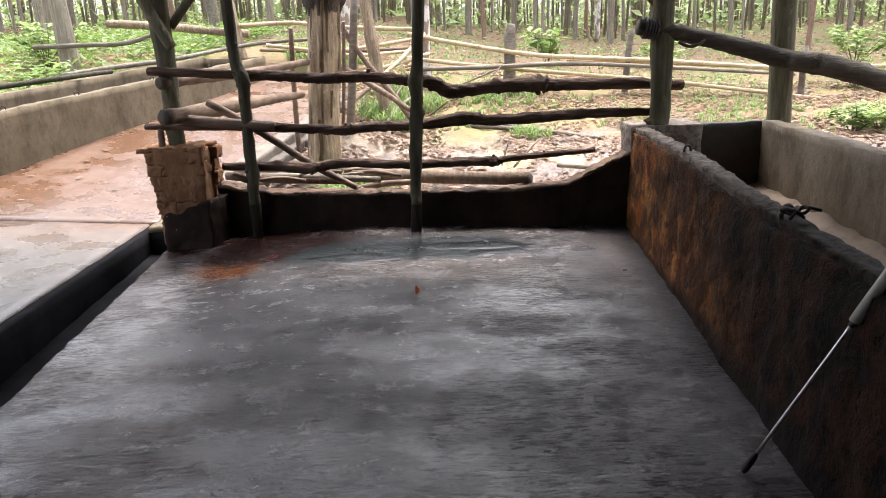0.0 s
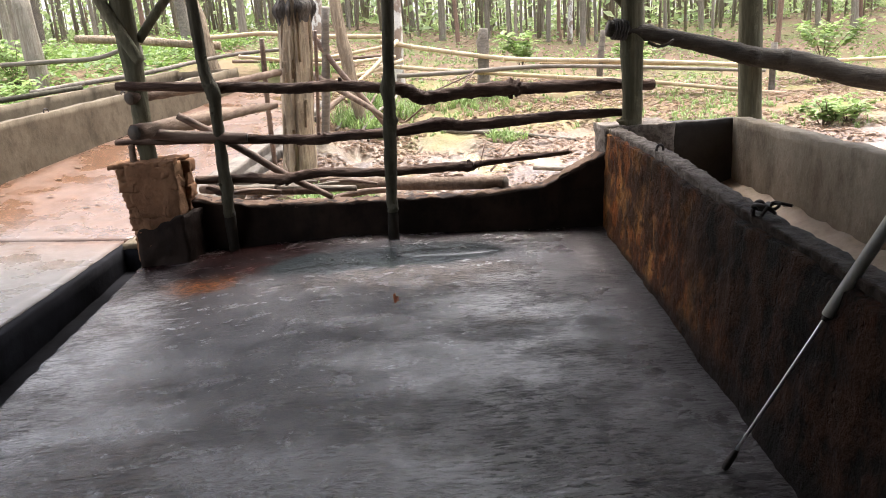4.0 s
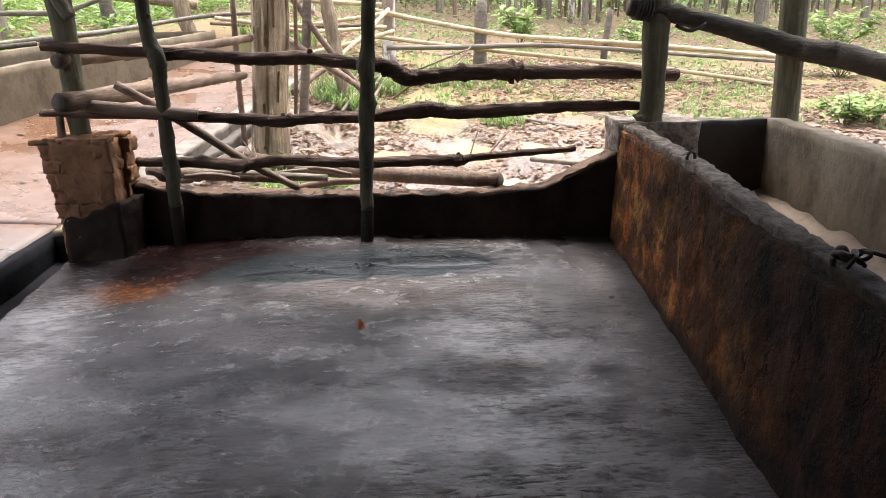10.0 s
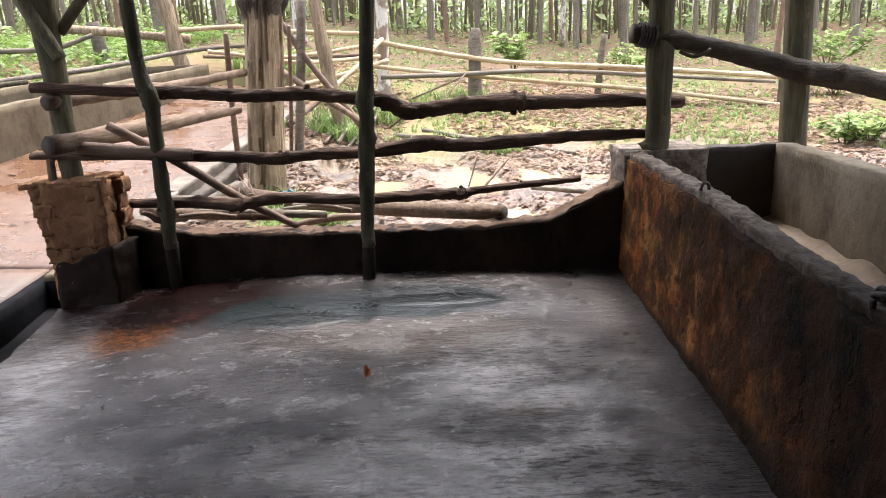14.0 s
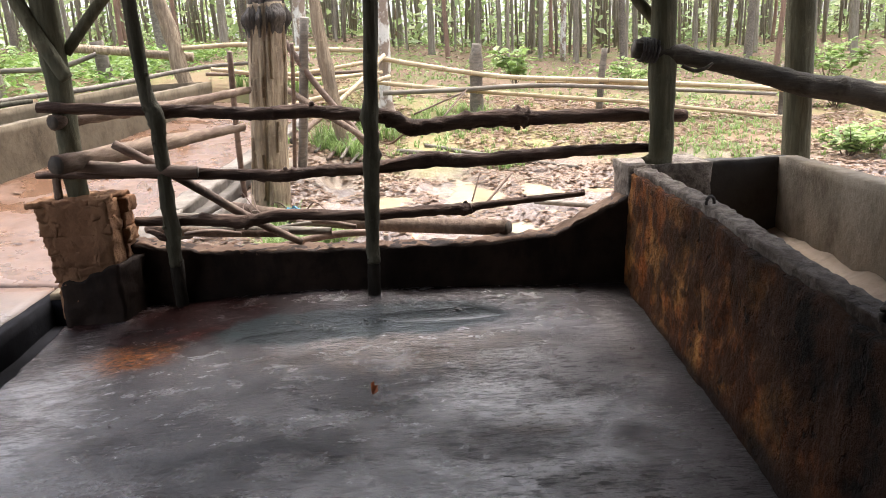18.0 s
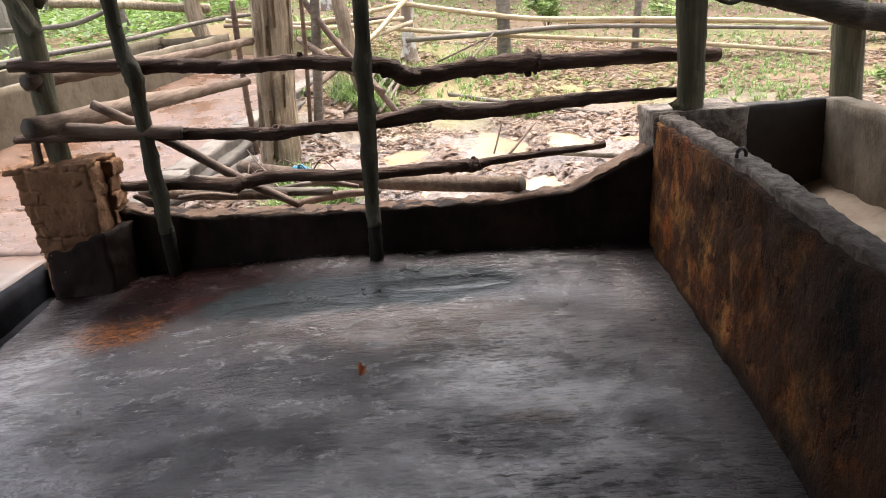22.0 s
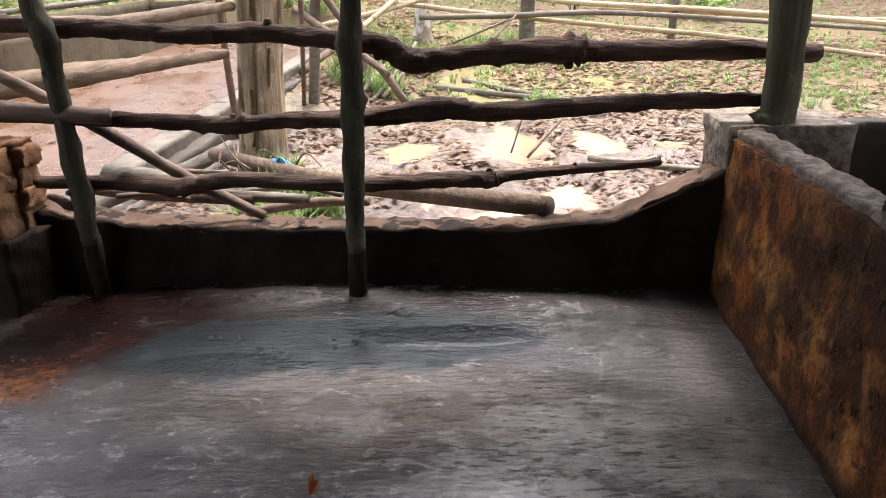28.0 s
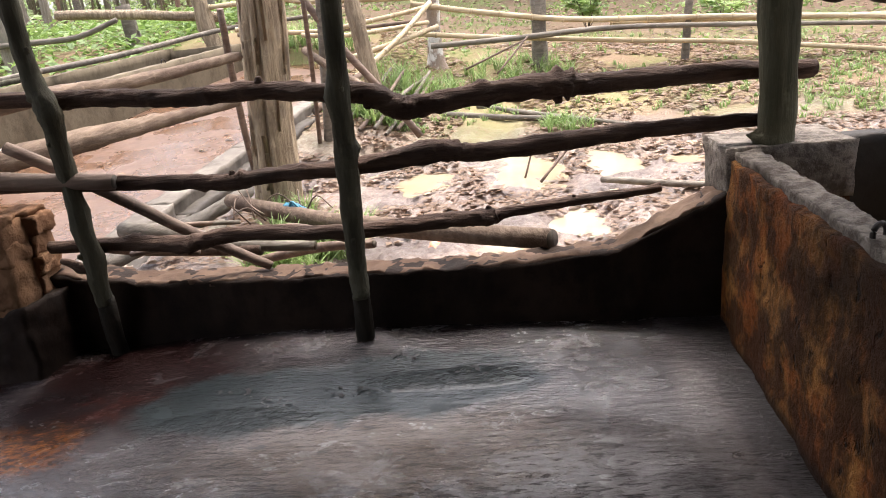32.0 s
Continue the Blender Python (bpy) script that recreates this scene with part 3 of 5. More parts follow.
def floor_relief(x, y):
    """Brush grooves along x, flaked patches and soft unevenness, a few millimetres deep."""
    bend = 0.04 * noise.noise(Vector((x * 0.9, y * 0.9, 3)))
    lines = noise.noise(Vector((x * 4.5, (y + bend) * 34, 0))) + 0.5 * noise.noise(Vector((x * 8, (y + bend) * 47, 1)))
    where = noise.noise(Vector((x * 1.1, y * 1.4, 7)))
    groove = max(0.0, lines - 0.05) * (0.35 + max(0.0, where + 0.25))
    flake = noise.noise(Vector((x * 7, y * 11, 2))) + 0.6 * noise.noise(Vector((x * 17, y * 23, 5)))
    patch = max(0.0, min(1.0, (flake - 0.12) * 6)) * max(0.0, min(1.0, 0.5 + 2 * noise.noise(Vector((x * 1.3 + 4, y * 1.3, 1)))))
    smooth = math.exp(-(((x + 0.2) / 0.75) ** 2 + ((y - 4.15) / 0.22) ** 2) ** 2)
    fine = 0.0012 * noise.noise(Vector((x * 30, y * 60, 0)))
    return 0.004 * noise.noise(Vector((x * 1.5, y * 1.5, 0))) + (1 - 0.6 * smooth) * (fine - 0.003 * groove + 0.0012 * patch)


def stall_floor():
    ys = [*np.arange(-3.6, 0.6, 0.1), *np.arange(0.6, 4.62, 0.0105), 4.7, 4.85]
    cols = 150
    verts, faces = [], []
    for y in ys:
        left = gutter_x(y) + 0.02 * noise.noise(Vector((0, y * 3, 0))) + 0.015 * noise.noise(Vector((0, y * 11, 4)))
        right = face_x(y) + 0.05
        verts.append((left - 0.01, y, floor_z(left, y) - 0.14))
        for k in range(cols + 1):
            x = left + (right - left) * k / cols
            verts.append((x, y, floor_z(x, y) + floor_relief(x, y) - (0.012 if k == 0 else 0)))
    n = cols + 2
    for r in range(len(ys) - 1):
        for k in range(n - 1):
            a = r * n + k
            faces.append((a, a + 1, a + n + 1, a + n))
    data = bpy.data.meshes.new("floor")
    data.from_pydata(verts, [], faces)
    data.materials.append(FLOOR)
    data.polygons.foreach_set("use_smooth", [True] * len(faces))
    return new("floor", data)


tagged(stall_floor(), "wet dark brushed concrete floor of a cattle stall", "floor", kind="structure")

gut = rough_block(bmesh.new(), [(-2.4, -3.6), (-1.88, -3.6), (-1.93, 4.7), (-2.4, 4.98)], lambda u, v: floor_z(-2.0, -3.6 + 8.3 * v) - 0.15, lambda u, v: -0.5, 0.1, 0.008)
tagged(part("gutter", gut, GUTTER), "wet drainage gutter beside the stall floor, near-black for recess shade", "gutter", kind="structure")
# added lining that covers the lit slab side with shade colour
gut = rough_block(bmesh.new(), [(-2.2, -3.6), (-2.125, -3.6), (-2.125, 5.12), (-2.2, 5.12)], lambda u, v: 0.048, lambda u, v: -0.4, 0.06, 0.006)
tagged(part("gutter_side", gut, GUTTER), "near-black lining added for the gutter's shaded side", "gutter", kind="structure")
# added block that gives the sill a shade-dark front
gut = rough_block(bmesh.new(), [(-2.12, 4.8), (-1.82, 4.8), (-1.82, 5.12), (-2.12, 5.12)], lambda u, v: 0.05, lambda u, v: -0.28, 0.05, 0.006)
tagged(part("gutter_head", gut, GUTTER), "near-black block added for the gutter's shaded head", "gutter", kind="structure")
gut = rough_block(bmesh.new(), [(-2.12, 4.795), (-1.82, 4.795), (-1.82, 5.12), (-2.12, 5.12)], lambda u, v: 0.09, lambda u, v: 0.054, 0.04, 0.006)
tagged(part("gutter_sill", gut, OLDCONC), "broken stained concrete sill closing the gutter", "sill", kind="structure")

# walkway slabs, with open joints
JOINTS = [-3.6, 2.3, 5.05, 11.2]
walkway = tagged(new("walkway"), "wet orange-muddy concrete walkway beside the stall", "walkway", kind="structure")
for ya, yb in zip(JOINTS, JOINTS[1:]):
    ya, yb = ya + 0.01, yb - 0.01
    xa, xb = slab_right(ya) - 0.065 * (ya < 5), slab_right(yb) - 0.065 * (yb < 5.2)
    la, lb = min(-3.9, left_wall_x(ya) - 0.05) if ya < 5 else left_wall_x(ya) - 0.05, left_wall_x(yb) - 0.05
    if ya < 5:
        la, lb = -4.6, (-4.6 if yb < 5 else left_wall_x(yb) - 0.05)
    top = lambda u, v: slab_z((la + (xa - la) * u) * (1 - v) + (lb + (xb - lb) * u) * v, ya + (yb - ya) * v)
    bm = rough_block(bmesh.new(), [(la, ya), (xa, ya), (xb, yb), (lb, yb)], top, lambda u, v: -0.3, 0.09, 0.007, ya, 3.0)
    part("slab", bm, SLAB, walkway)

# kerb along the ramp, and its lower footing
kerb = tagged(new("kerb"), "worn lichen-grey concrete kerb along the muddy walkway", "kerb", kind="structure")
KERB_Y = [5.35, 6.5, 7.7, 9.9]
for ya, yb in zip(KERB_Y, KERB_Y[1:]):
    ya, yb = ya + 0.004, yb - 0.004
    xa, xb = slab_right(ya) + 0.005, slab_right(yb) + 0.005
    wa, wb = lerp(ya, [5.3, 7.2, 9.9], [0.25, 0.19, 0.15]), lerp(yb, [5.3, 7.2, 9.9], [0.25, 0.19, 0.15])
    bm = rough_block(bmesh.new(), [(xa, ya), (xa + wa, ya), (xb + wb, yb), (xb, yb)], lambda u, v: slab_z(-2.0, ya + (yb - ya) * v) + 0.012 + 0.01 * noise.noise(Vector((u * 3, (ya + (yb - ya) * v) * 7, 2))), lambda u, v: -0.2, 0.035, 0.012, ya, 9.0)
    part("kerb_block", bm, KERB, kerb)
    bm = rough_block(bmesh.new(), [(xa + wa - 0.01, ya), (xa + wa + 0.13, ya), (xb + wb + 0.1, yb), (xb + wb - 0.01, yb)], lambda u, v: slab_z(-2.0, ya + (yb - ya) * v) - 0.075, lambda u, v: -0.2, 0.035, 0.014, ya + 3, 9.0)
    part("footing", bm, DARKKERB, kerb, "darker lower footing")

# low wall at the stall's far end
WALL_A, WALL_B = (-1.6, 4.56), (1.3, 4.4)


def low_wall_top(u, v):
    x = WALL_A[0] + (WALL_B[0] - WALL_A[0]) * u
    z = lerp(x, [-1.6, -1.4, -1.15, -0.5, 0.2, 0.6, 0.82, 0.92, 1.04, 1.2, 1.3], [0.43, 0.39, 0.345, 0.325, 0.315, 0.33, 0.345, 0.4, 0.46, 0.53, 0.56])
    return z + 0.014 * noise.noise(Vector((x * 9, v * 2, 0))) + 0.008 * noise.noise(Vector((x * 31, v * 5, 0)))


bm = rough_block(bmesh.new(), [WALL_A, WALL_B, (1.3, 4.55), (-1.6, 4.72)], low_wall_top, lambda u, v: -0.2, 0.028, 0.014, 5.0)
wall_low = tagged(part("wall_low", bm, DARKWALL), "low mortar wall with a broken sloping top, coloured dark as backlit", "low wall", kind="structure")
bm = rough_block(bmesh.new(), [(WALL_A[0], WALL_A[1] + 0.012), (WALL_B[0], WALL_B[1] + 0.012), (1.3, 4.555), (-1.6, 4.725)], lambda u, v: low_wall_top(u, v) + 0.004 + 0.012 * noise.noise(Vector((u * 60, v * 3, 8))),
                 lambda u, v: low_wall_top(u, v) - 0.018, 0.02, 0.008, 5.0, 12.0)
part("mud_crust", bm, CRUST, wall_low, "thin brown crust of dried mud")

# feeding trough
trough = tagged(new("feeding_trough"), "concrete cattle feeding trough with mud-stained side", "feeding trough")
TR0 = -3.0
bm = rough_block(bmesh.new(), [(face_x(TR0), TR0), (face_x(TR0) + 0.09, TR0), (face_x(4.4) + 0.1, 4.4), (face_x(4.4), 4.4)],
                 lambda u, v: rim_z(TR0 + (4.4 - TR0) * v) - 0.012 + 0.014 * noise.noise(Vector((0, v * 50, 0))) - 0.02 * (1 - u), lambda u, v: -0.1, 0.03, 0.016, 1.0)
for v in bm.verts:
    v.co.x -= max(0.0, 0.6 - v.co.z) * (0.05 + 0.035 * (4.4 - v.co.y))
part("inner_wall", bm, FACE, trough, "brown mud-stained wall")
bm = rough_block(bmesh.new(), [(face_x(TR0) + 0.03, TR0), (face_x(TR0) + 0.105, TR0), (face_x(4.38) + 0.105, 4.38), (face_x(4.38) + 0.02, 4.38)],
                 lambda u, v: rim_z(TR0 + (4.38 - TR0) * v) + 0.006 * noise.noise(Vector((3, v * 45, 0))), lambda u, v: 0.5, 0.015, 0.008, 1.6, 22.0)
part("coping", bm, RIM, trough, "worn grey concrete rim")
bm = rough_block(bmesh.new(), [(outer_x(TR0), TR0), (outer_x(TR0) + 0.11, TR0), (outer_x(4.5) + 0.11, 4.5), (outer_x(4.5), 4.5)],
                 lambda u, v: 0.70 + 0.006 * noise.noise(Vector((7, v * 40, 0))), lambda u, v: -0.1, 0.05, 0.009, 2.0)
part("outer_wall", bm, CONCRETE, trough)
bm = rough_block(bmesh.new(), [(face_x(4.4) - 0.004, 4.39), (1.66, 4.38), (1.66, 4.72), (face_x(4.72) - 0.004, 4.72)],
                 lambda u, v: 0.708, lambda u, v: 0.5, 0.035, 0.012, 3.0)
part("corner_block", bm, RIM, trough, "worn grey corner block")
bm = rough_block(bmesh.new(), [(face_x(4.4), 4.4), (1.65, 4.39), (1.65, 4.71), (face_x(4.72), 4.71)], lambda u, v: 0.52, lambda u, v: -0.1, 0.035, 0.014, 3.3)
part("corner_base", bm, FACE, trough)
# end wall takes a much darker concrete than the outer wall
bm = rough_block(bmesh.new(), [(1.655, 4.49), (2.16, 4.47), (2.16, 4.57), (1.655, 4.59)], lambda u, v: 0.695, lambda u, v: -0.1, 0.035, 0.008, 4.0)
part("end_wall", bm, DAMP, trough, "dark end wall")
bm = rough_block(bmesh.new(), [(face_x(TR0) + 0.08, TR0), (outer_x(TR0) + 0.01, TR0), (outer_x(4.5) + 0.01, 4.5), (face_x(4.4) + 0.08, 4.5)],
                 lambda u, v: 0.17 + 0.26 * max(0.0, u - 0.5) + 0.02 * noise.noise(Vector((u * 5, v * 40, 0))), lambda u, v: -0.1, 0.06, 0.02, 6.0)
part("trough_bed", bm, BEDSAND, trough, "sandy crumbling concrete bed")


def ring_mesh(cx, cy, cz, r, thick, turn, tilt=0.0):
    """A bent iron loop standing in the concrete."""
    pts = []
    for k in range(13):
        a = radians(-35 + 250 * k / 12)
        u, w = r * math.cos(a), r * math.sin(a)
        pts.append((cx + u * math.cos(turn) + tilt * w, cy + u * math.sin(turn), cz + w + r * 0.4, thick))
    return tube(bmesh.new(), pts, 1, 8, 2, 0.05)


for y, s in ((3.38, 1.0), (2.19, 1.3)):
    ob = part("tether_ring", ring_mesh(face_x(y) + 0.05, y, rim_z(y), 0.024 * s, 0.007 * s, 0.5), IRON)
    tagged(ob, "rusty iron tether ring set in the trough rim", "tether ring", "tether rings")
# a tangle of old rope and wire by the nearer ring
bm = bmesh.new()
rr = random.Random(5)
for k in range(5):
    x0, y0, z0 = face_x(2.17) + 0.05, 2.17, rim_z(2.17)
    pts = [(x0, y0, z0 + 0.02, 0.007)]
    for j in range(1, 7):
        pts.append((x0 + 0.028 * math.sin(j * 1.1 + k) + 0.013 * j * (k == 0), y0 + 0.028 * math.cos(j * 1.4 + 2 * k) - 0.006 * j, z0 + 0.012 + 0.034 * abs(math.sin(j * 0.9 + k)), 0.006))
    tube(bm, pts, k, 7, 4, 0.1)
tagged(part("tangled_rope", bm, IRON), "tangle of dark wire and rope on the trough rim", "rope")

# long trough across the walkway
far_trough = tagged(new("long_trough"), "long weathered concrete water trough beside the walkway", "water trough")
LT0, LT1 = 2.6, 11.0
lt_top = lambda y: lerp(y, [2.6, 5.9, 8.0, 11.0], [0.75, 0.83, 0.97, 1.17])
for name, off, wide, mat in (("near_wall", 0.0, 0.11, OLDCONC), ("back_wall", -0.86, 0.11, OLDCONC)):
    bm = rough_block(bmesh.new(), [(left_wall_x(LT0) + off - wide, LT0), (left_wall_x(LT0) + off, LT0), (left_wall_x(LT1) + off, LT1), (left_wall_x(LT1) + off - wide, LT1)],
                     lambda u, v: lt_top(LT0 + (LT1 - LT0) * v) + (0.03 if off else 0.0), lambda u, v: -0.2, 0.08, 0.01, off)
    part(name, bm, mat, far_trough)
bm = rough_block(bmesh.new(), [(left_wall_x(LT1) - 0.86, LT1 - 0.12), (left_wall_x(LT1) - 0.11, LT1 - 0.12), (left_wall_x(LT1) - 0.11, LT1 - 0.002), (left_wall_x(LT1) - 0.86, LT1 - 0.002)],
                 lambda u, v: lt_top(LT1), lambda u, v: -0.2, 0.08, 0.01, 9.0)
part("end_wall", bm, OLDCONC, far_trough)
bm = rough_block(bmesh.new(), [(left_wall_x(LT0) - 0.87, LT0), (left_wall_x(LT0) - 0.1, LT0), (left_wall_x(LT1) - 0.1, LT1 - 0.1), (left_wall_x(LT1) - 0.87, LT1 - 0.1)],
                 lambda u, v: lt_top(LT0 + (LT1 - LT0) * v) - 0.24, lambda u, v: -0.3, 0.12, 0.008, 9.0)
part("water_bed", bm, DAMP, far_trough, "dark wet silted bed")
for y in (5.75, 6.3, 7.2, 8.4, 9.6):
    ob = part("tether_ring", ring_mesh(left_wall_x(y) - 0.05, y, lt_top(y), 0.024, 0.006, 0.9), IRON)
    tagged(ob, "rusty iron tether ring set in the trough rim", "tether ring", "tether rings")

# ground
PUDDLES = [(0.58, 7.45, 0.28, 0.8), (-0.12, 7.3, 0.22, 0.36), (1.3, 7.45, 0.17, 0.5), (1.85, 7.25, 0.14, 0.2), (0.87, 5.86, 0.15, 0.3), (-0.28, 6.58, 0.16, 0.1), (0.45, 5.5, 0.16, 0.12),
           (-0.62, 7.9, 0.16, 0.3), (1.15, 6.45, 0.14, 0.16), (2.25, 7.9, 0.3, 0.2)]
WATER_Z = 0.028


def mud_relief(x, y):
    p = Vector((x, y, 0))
    d = noise.voronoi(p * 3.6)[0][0]
    z = 0.05 * noise.noise(p * 1.7) + 0.045 * noise.noise(p * 5.0) + 0.028 * abs(noise.noise(p * 11.0)) + 0.014 * noise.noise(p * 26.0)
    return z - 0.028 * math.exp(-(d / 0.22) ** 2) + 0.012 * noise.noise(p * 44.0) + 0.012


def ground_height(x, y):
    z = ground_z(x, y)
    if y < 4.72 and -7 < x < 2.1 and y > -6:
        return -0.45
    if y < 4.72:
        return z * 0.5
    k = lerp(y, [4.7, 8.5, 12, 20], [1.0, 0.9, 0.4, 0.2])
    if y < 20 and -9 < x < 10:
        z += k * mud_relief(x, y)
    for px, py, rx, ry in PUDDLES:
        d = ((x - px) / rx) ** 2 + ((y - py) / ry) ** 2 + 1.0 * noise.noise(Vector((x * 4, y * 3, 6)))
        if d < 2.2:
            z -= 0.08 * min(1.0, max(0.0, 1 - d / 2.2)) ** 0.8
    if x < -1.6 and y < 5.2:
        return -0.25
    if y < 5.05:
        z += 0.16 * (5.05 - y) / 0.35
    if y < 11.25 and left_wall_x(y) - 1.05 < x < slab_right(y) + 0.02:
        z = min(z, slab_z(x, y) - 0.2)
    elif y < 11.0 and x <= left_wall_x(y) - 1.05:
        z = max(z, slab_z(left_wall_x(y), y) + 0.05) if y > 5 else max(z, 0.25)
    return z


def ground():
    xs = sorted({round(v, 3) for v in [*np.arange(-2.0, 3.4, 0.036), *np.arange(-7, -2.0, 0.12), *np.arange(3.4, 9, 0.12), *np.arange(-40, -7, 1.5), *np.arange(9, 40, 1.5), *np.linspace(-800, -40, 14), *np.linspace(40, 800, 14)]})
    ys = sorted({round(v, 3) for v in [*np.arange(4.66, 9.0, 0.036), *np.arange(9, 13, 0.08), *np.arange(13, 20, 0.25), *np.arange(20, 60, 1.0), *np.linspace(60, 1000, 16), *np.arange(-10, 4.66, 0.6), *np.linspace(-800, -10, 14)]})
    verts = [(x, y, ground_height(x, y)) for y in ys for x in xs]
    n = len(xs)
    faces = [(j * n + i, j * n + i + 1, j * n + n + i + 1, j * n + n + i) for j in range(len(ys) - 1) for i in range(n - 1)]
    data = bpy.data.meshes.new("ground")
    data.from_pydata(verts, [], faces)
    data.materials.append(MUD)
    data.polygons.foreach_set("use_smooth", [True] * len(faces))
    return new("ground", data)


tagged(ground(), "churned wet mud and leaf-strewn forest soil", "ground", kind="structure")
for n, (px, py, rx, ry) in enumerate(PUDDLES):
    bm = bmesh.new()
    ring = [bm.verts.new((px + 1.35 * rx * math.cos(a), py + 1.35 * ry * math.sin(a), WATER_Z + 0.003 * (n % 4))) for a in np.linspace(0, 6.2832, 41)[:-1]]
    bm.faces.new(ring)
    tagged(part("puddle", bm, WATER), "pale yellow muddy puddle in hoof-churned mud", "puddle", kind="structure")
# roof implied by its posts, and added unseen walls that shade the stall
bm = rough_block(bmesh.new(), [(-2.5, -3.9), (3.3, -3.9), (3.3, 4.9), (-2.5, 4.9)], lambda u, v: 2.86 + 0.4 * (1 - abs(u - 0.5) * 2), lambda u, v: 2.82 + 0.4 * (1 - abs(u - 0.5) * 2), 0.4, 0.004)
tagged(part("ceiling", bm, ROOFING), "dark rusty sheet roof over the stall", "roof", kind="structure")
for name, quad in (("wall_back", [(-2.5, -3.9), (3.3, -3.9), (3.3, -3.7), (-2.5, -3.7)]), ("wall_left", [(-2.62, -3.7), (-2.5, -3.7), (-2.5, 2.0), (-2.62, 2.0)]), ("wall_right", [(3.0, -3.7), (3.15, -3.7), (3.15, 2.6), (3.0, 2.6)])):
    bm = rough_block(bmesh.new(), quad, lambda u, v: 2.85, lambda u, v: -0.35, 0.3, 0.01)
    tagged(part(name, bm, DARKWALL), "added unseen dark wall that keeps light out of the stall", "wall", kind="structure")

# ---- pillar, posts and rails ----
pillar = tagged(new("brick_pillar"), "short crumbling brick pillar carrying a roof post", "brick pillar")
PX, PY = 0.065, -0.085
rr = random.Random(21)
part("mortar_core", rough_block(bmesh.new(), [(PX - 1.9, PY + 4.422), (PX - 1.602, PY + 4.422), (PX - 1.578, PY + 4.72), (PX - 1.948, PY + 4.72)], lambda u, v: 0.69, lambda u, v: 0.0, 0.022, 0.014, 1.0, 14.0), BRICK, pillar)
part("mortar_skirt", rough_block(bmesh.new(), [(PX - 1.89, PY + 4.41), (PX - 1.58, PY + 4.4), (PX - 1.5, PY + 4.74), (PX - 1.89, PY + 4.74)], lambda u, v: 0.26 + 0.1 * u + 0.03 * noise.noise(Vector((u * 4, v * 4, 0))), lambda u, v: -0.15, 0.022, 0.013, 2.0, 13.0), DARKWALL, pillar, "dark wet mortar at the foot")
z = 0.2
course = 0
while z < 0.69:
    h = 0.072 + 0.012 * rr.random()
    cuts = [PX + c for c in ((-1.95, -1.79, -1.60) if course % 2 else (-1.95, -1.86, -1.68, -1.60))]
    for row, (ya, yb) in enumerate(((PY + 4.425, PY + 4.573), (PY + 4.575, PY + 4.72))):
        for xa, xb in zip(cuts, cuts[1:]):
            j = lambda a: a * (rr.random() - 0.5)
            xl = xa + 0.0005 + (j(0.05) + 0.09 * (0.6 - z) - 0.03 * (z > 0.6) if xa == cuts[0] else 0)
            xr = xb - 0.0005 + ((0.03 if row else 0.0) + j(0.045) - 0.02 * (z < 0.4) if xb == cuts[-1] else 0)
            y0 = ya + j(0.008)
            bm = rough_block(bmesh.new(), [(xl, y0), (xr, y0), (xr, yb), (xl, yb)], lambda u, v: min(z + h, 0.705), lambda u, v: z + 0.001, 0.012, 0.015, 0.0, 17.0)
            part("brick", bm, BRICK, pillar)
    z += h + 0.001
    course += 1

bar("roof_post", [(-1.73, 4.505, 0.66, 0.05), (-1.73, 4.505, 1.0, 0.056), (-1.73, 4.505, 1.3, 0.062), (-1.74, 4.505, 1.6, 0.066), (-1.72, 4.505, 3.0, 0.06)], ROOFPOST, "green-grey wooden roof post standing on the brick pillar", "post", "roof posts", 1, knots=2, sides=14)
bar("packing_stake", [(-1.81, 4.445, 0.69, 0.022), (-1.805, 4.455, 0.84, 0.02)], LOGPALE, "pale split peg wedged beside the roof post", "peg", "", 31)
bar("brace", [(-1.91, 4.475, 1.95, 0.035), (-1.84, 4.455, 1.68, 0.036), (-1.68, 4.425, 1.36, 0.036), (-1.65, 4.425, 1.31, 0.03)], ROOFPOST, "thick crooked brace nailed to the roof post", "brace", "post braces", 32)
bar("brace", [(-1.68, 4.525, 1.44, 0.028), (-1.54, 4.525, 1.6, 0.03), (-1.37, 4.525, 1.79, 0.03), (-1.14, 4.525, 2.1, 0.03)], ROOFPOST, "slanting brace rising from the roof post", "brace", "post braces", 33)
bar("roof_post", [(1.4, 4.47, 0.69, 0.069), (1.41, 4.47, 0.78, 0.064), (1.41, 4.47, 1.0, 0.066), (1.41, 4.48, 1.2, 0.073), (1.415, 4.49, 1.5, 0.066), (1.43, 4.5, 3.1, 0.06)], ROOFPOST, "green-grey wooden roof post on the trough's corner", "post", "roof posts", 2, knots=2, sides=14)
bar("brace", [(1.4, 4.55, 1.45, 0.034), (1.3, 4.53, 1.55, 0.03), (1.2, 4.52, 1.68, 0.028), (1.05, 4.5, 1.9, 0.026)], ROOFPOST, "crooked branch brace on the roof post", "brace", "post braces", 34)
bar("roof_post", [(2.3, 4.68, 0.0, 0.075), (2.27, 4.67, 1.0, 0.075), (2.2, 4.66, 3.0, 0.07)], ROOFPOST, "grey wooden roof post behind the trough", "post", "roof posts", 3, knots=1, sides=14)


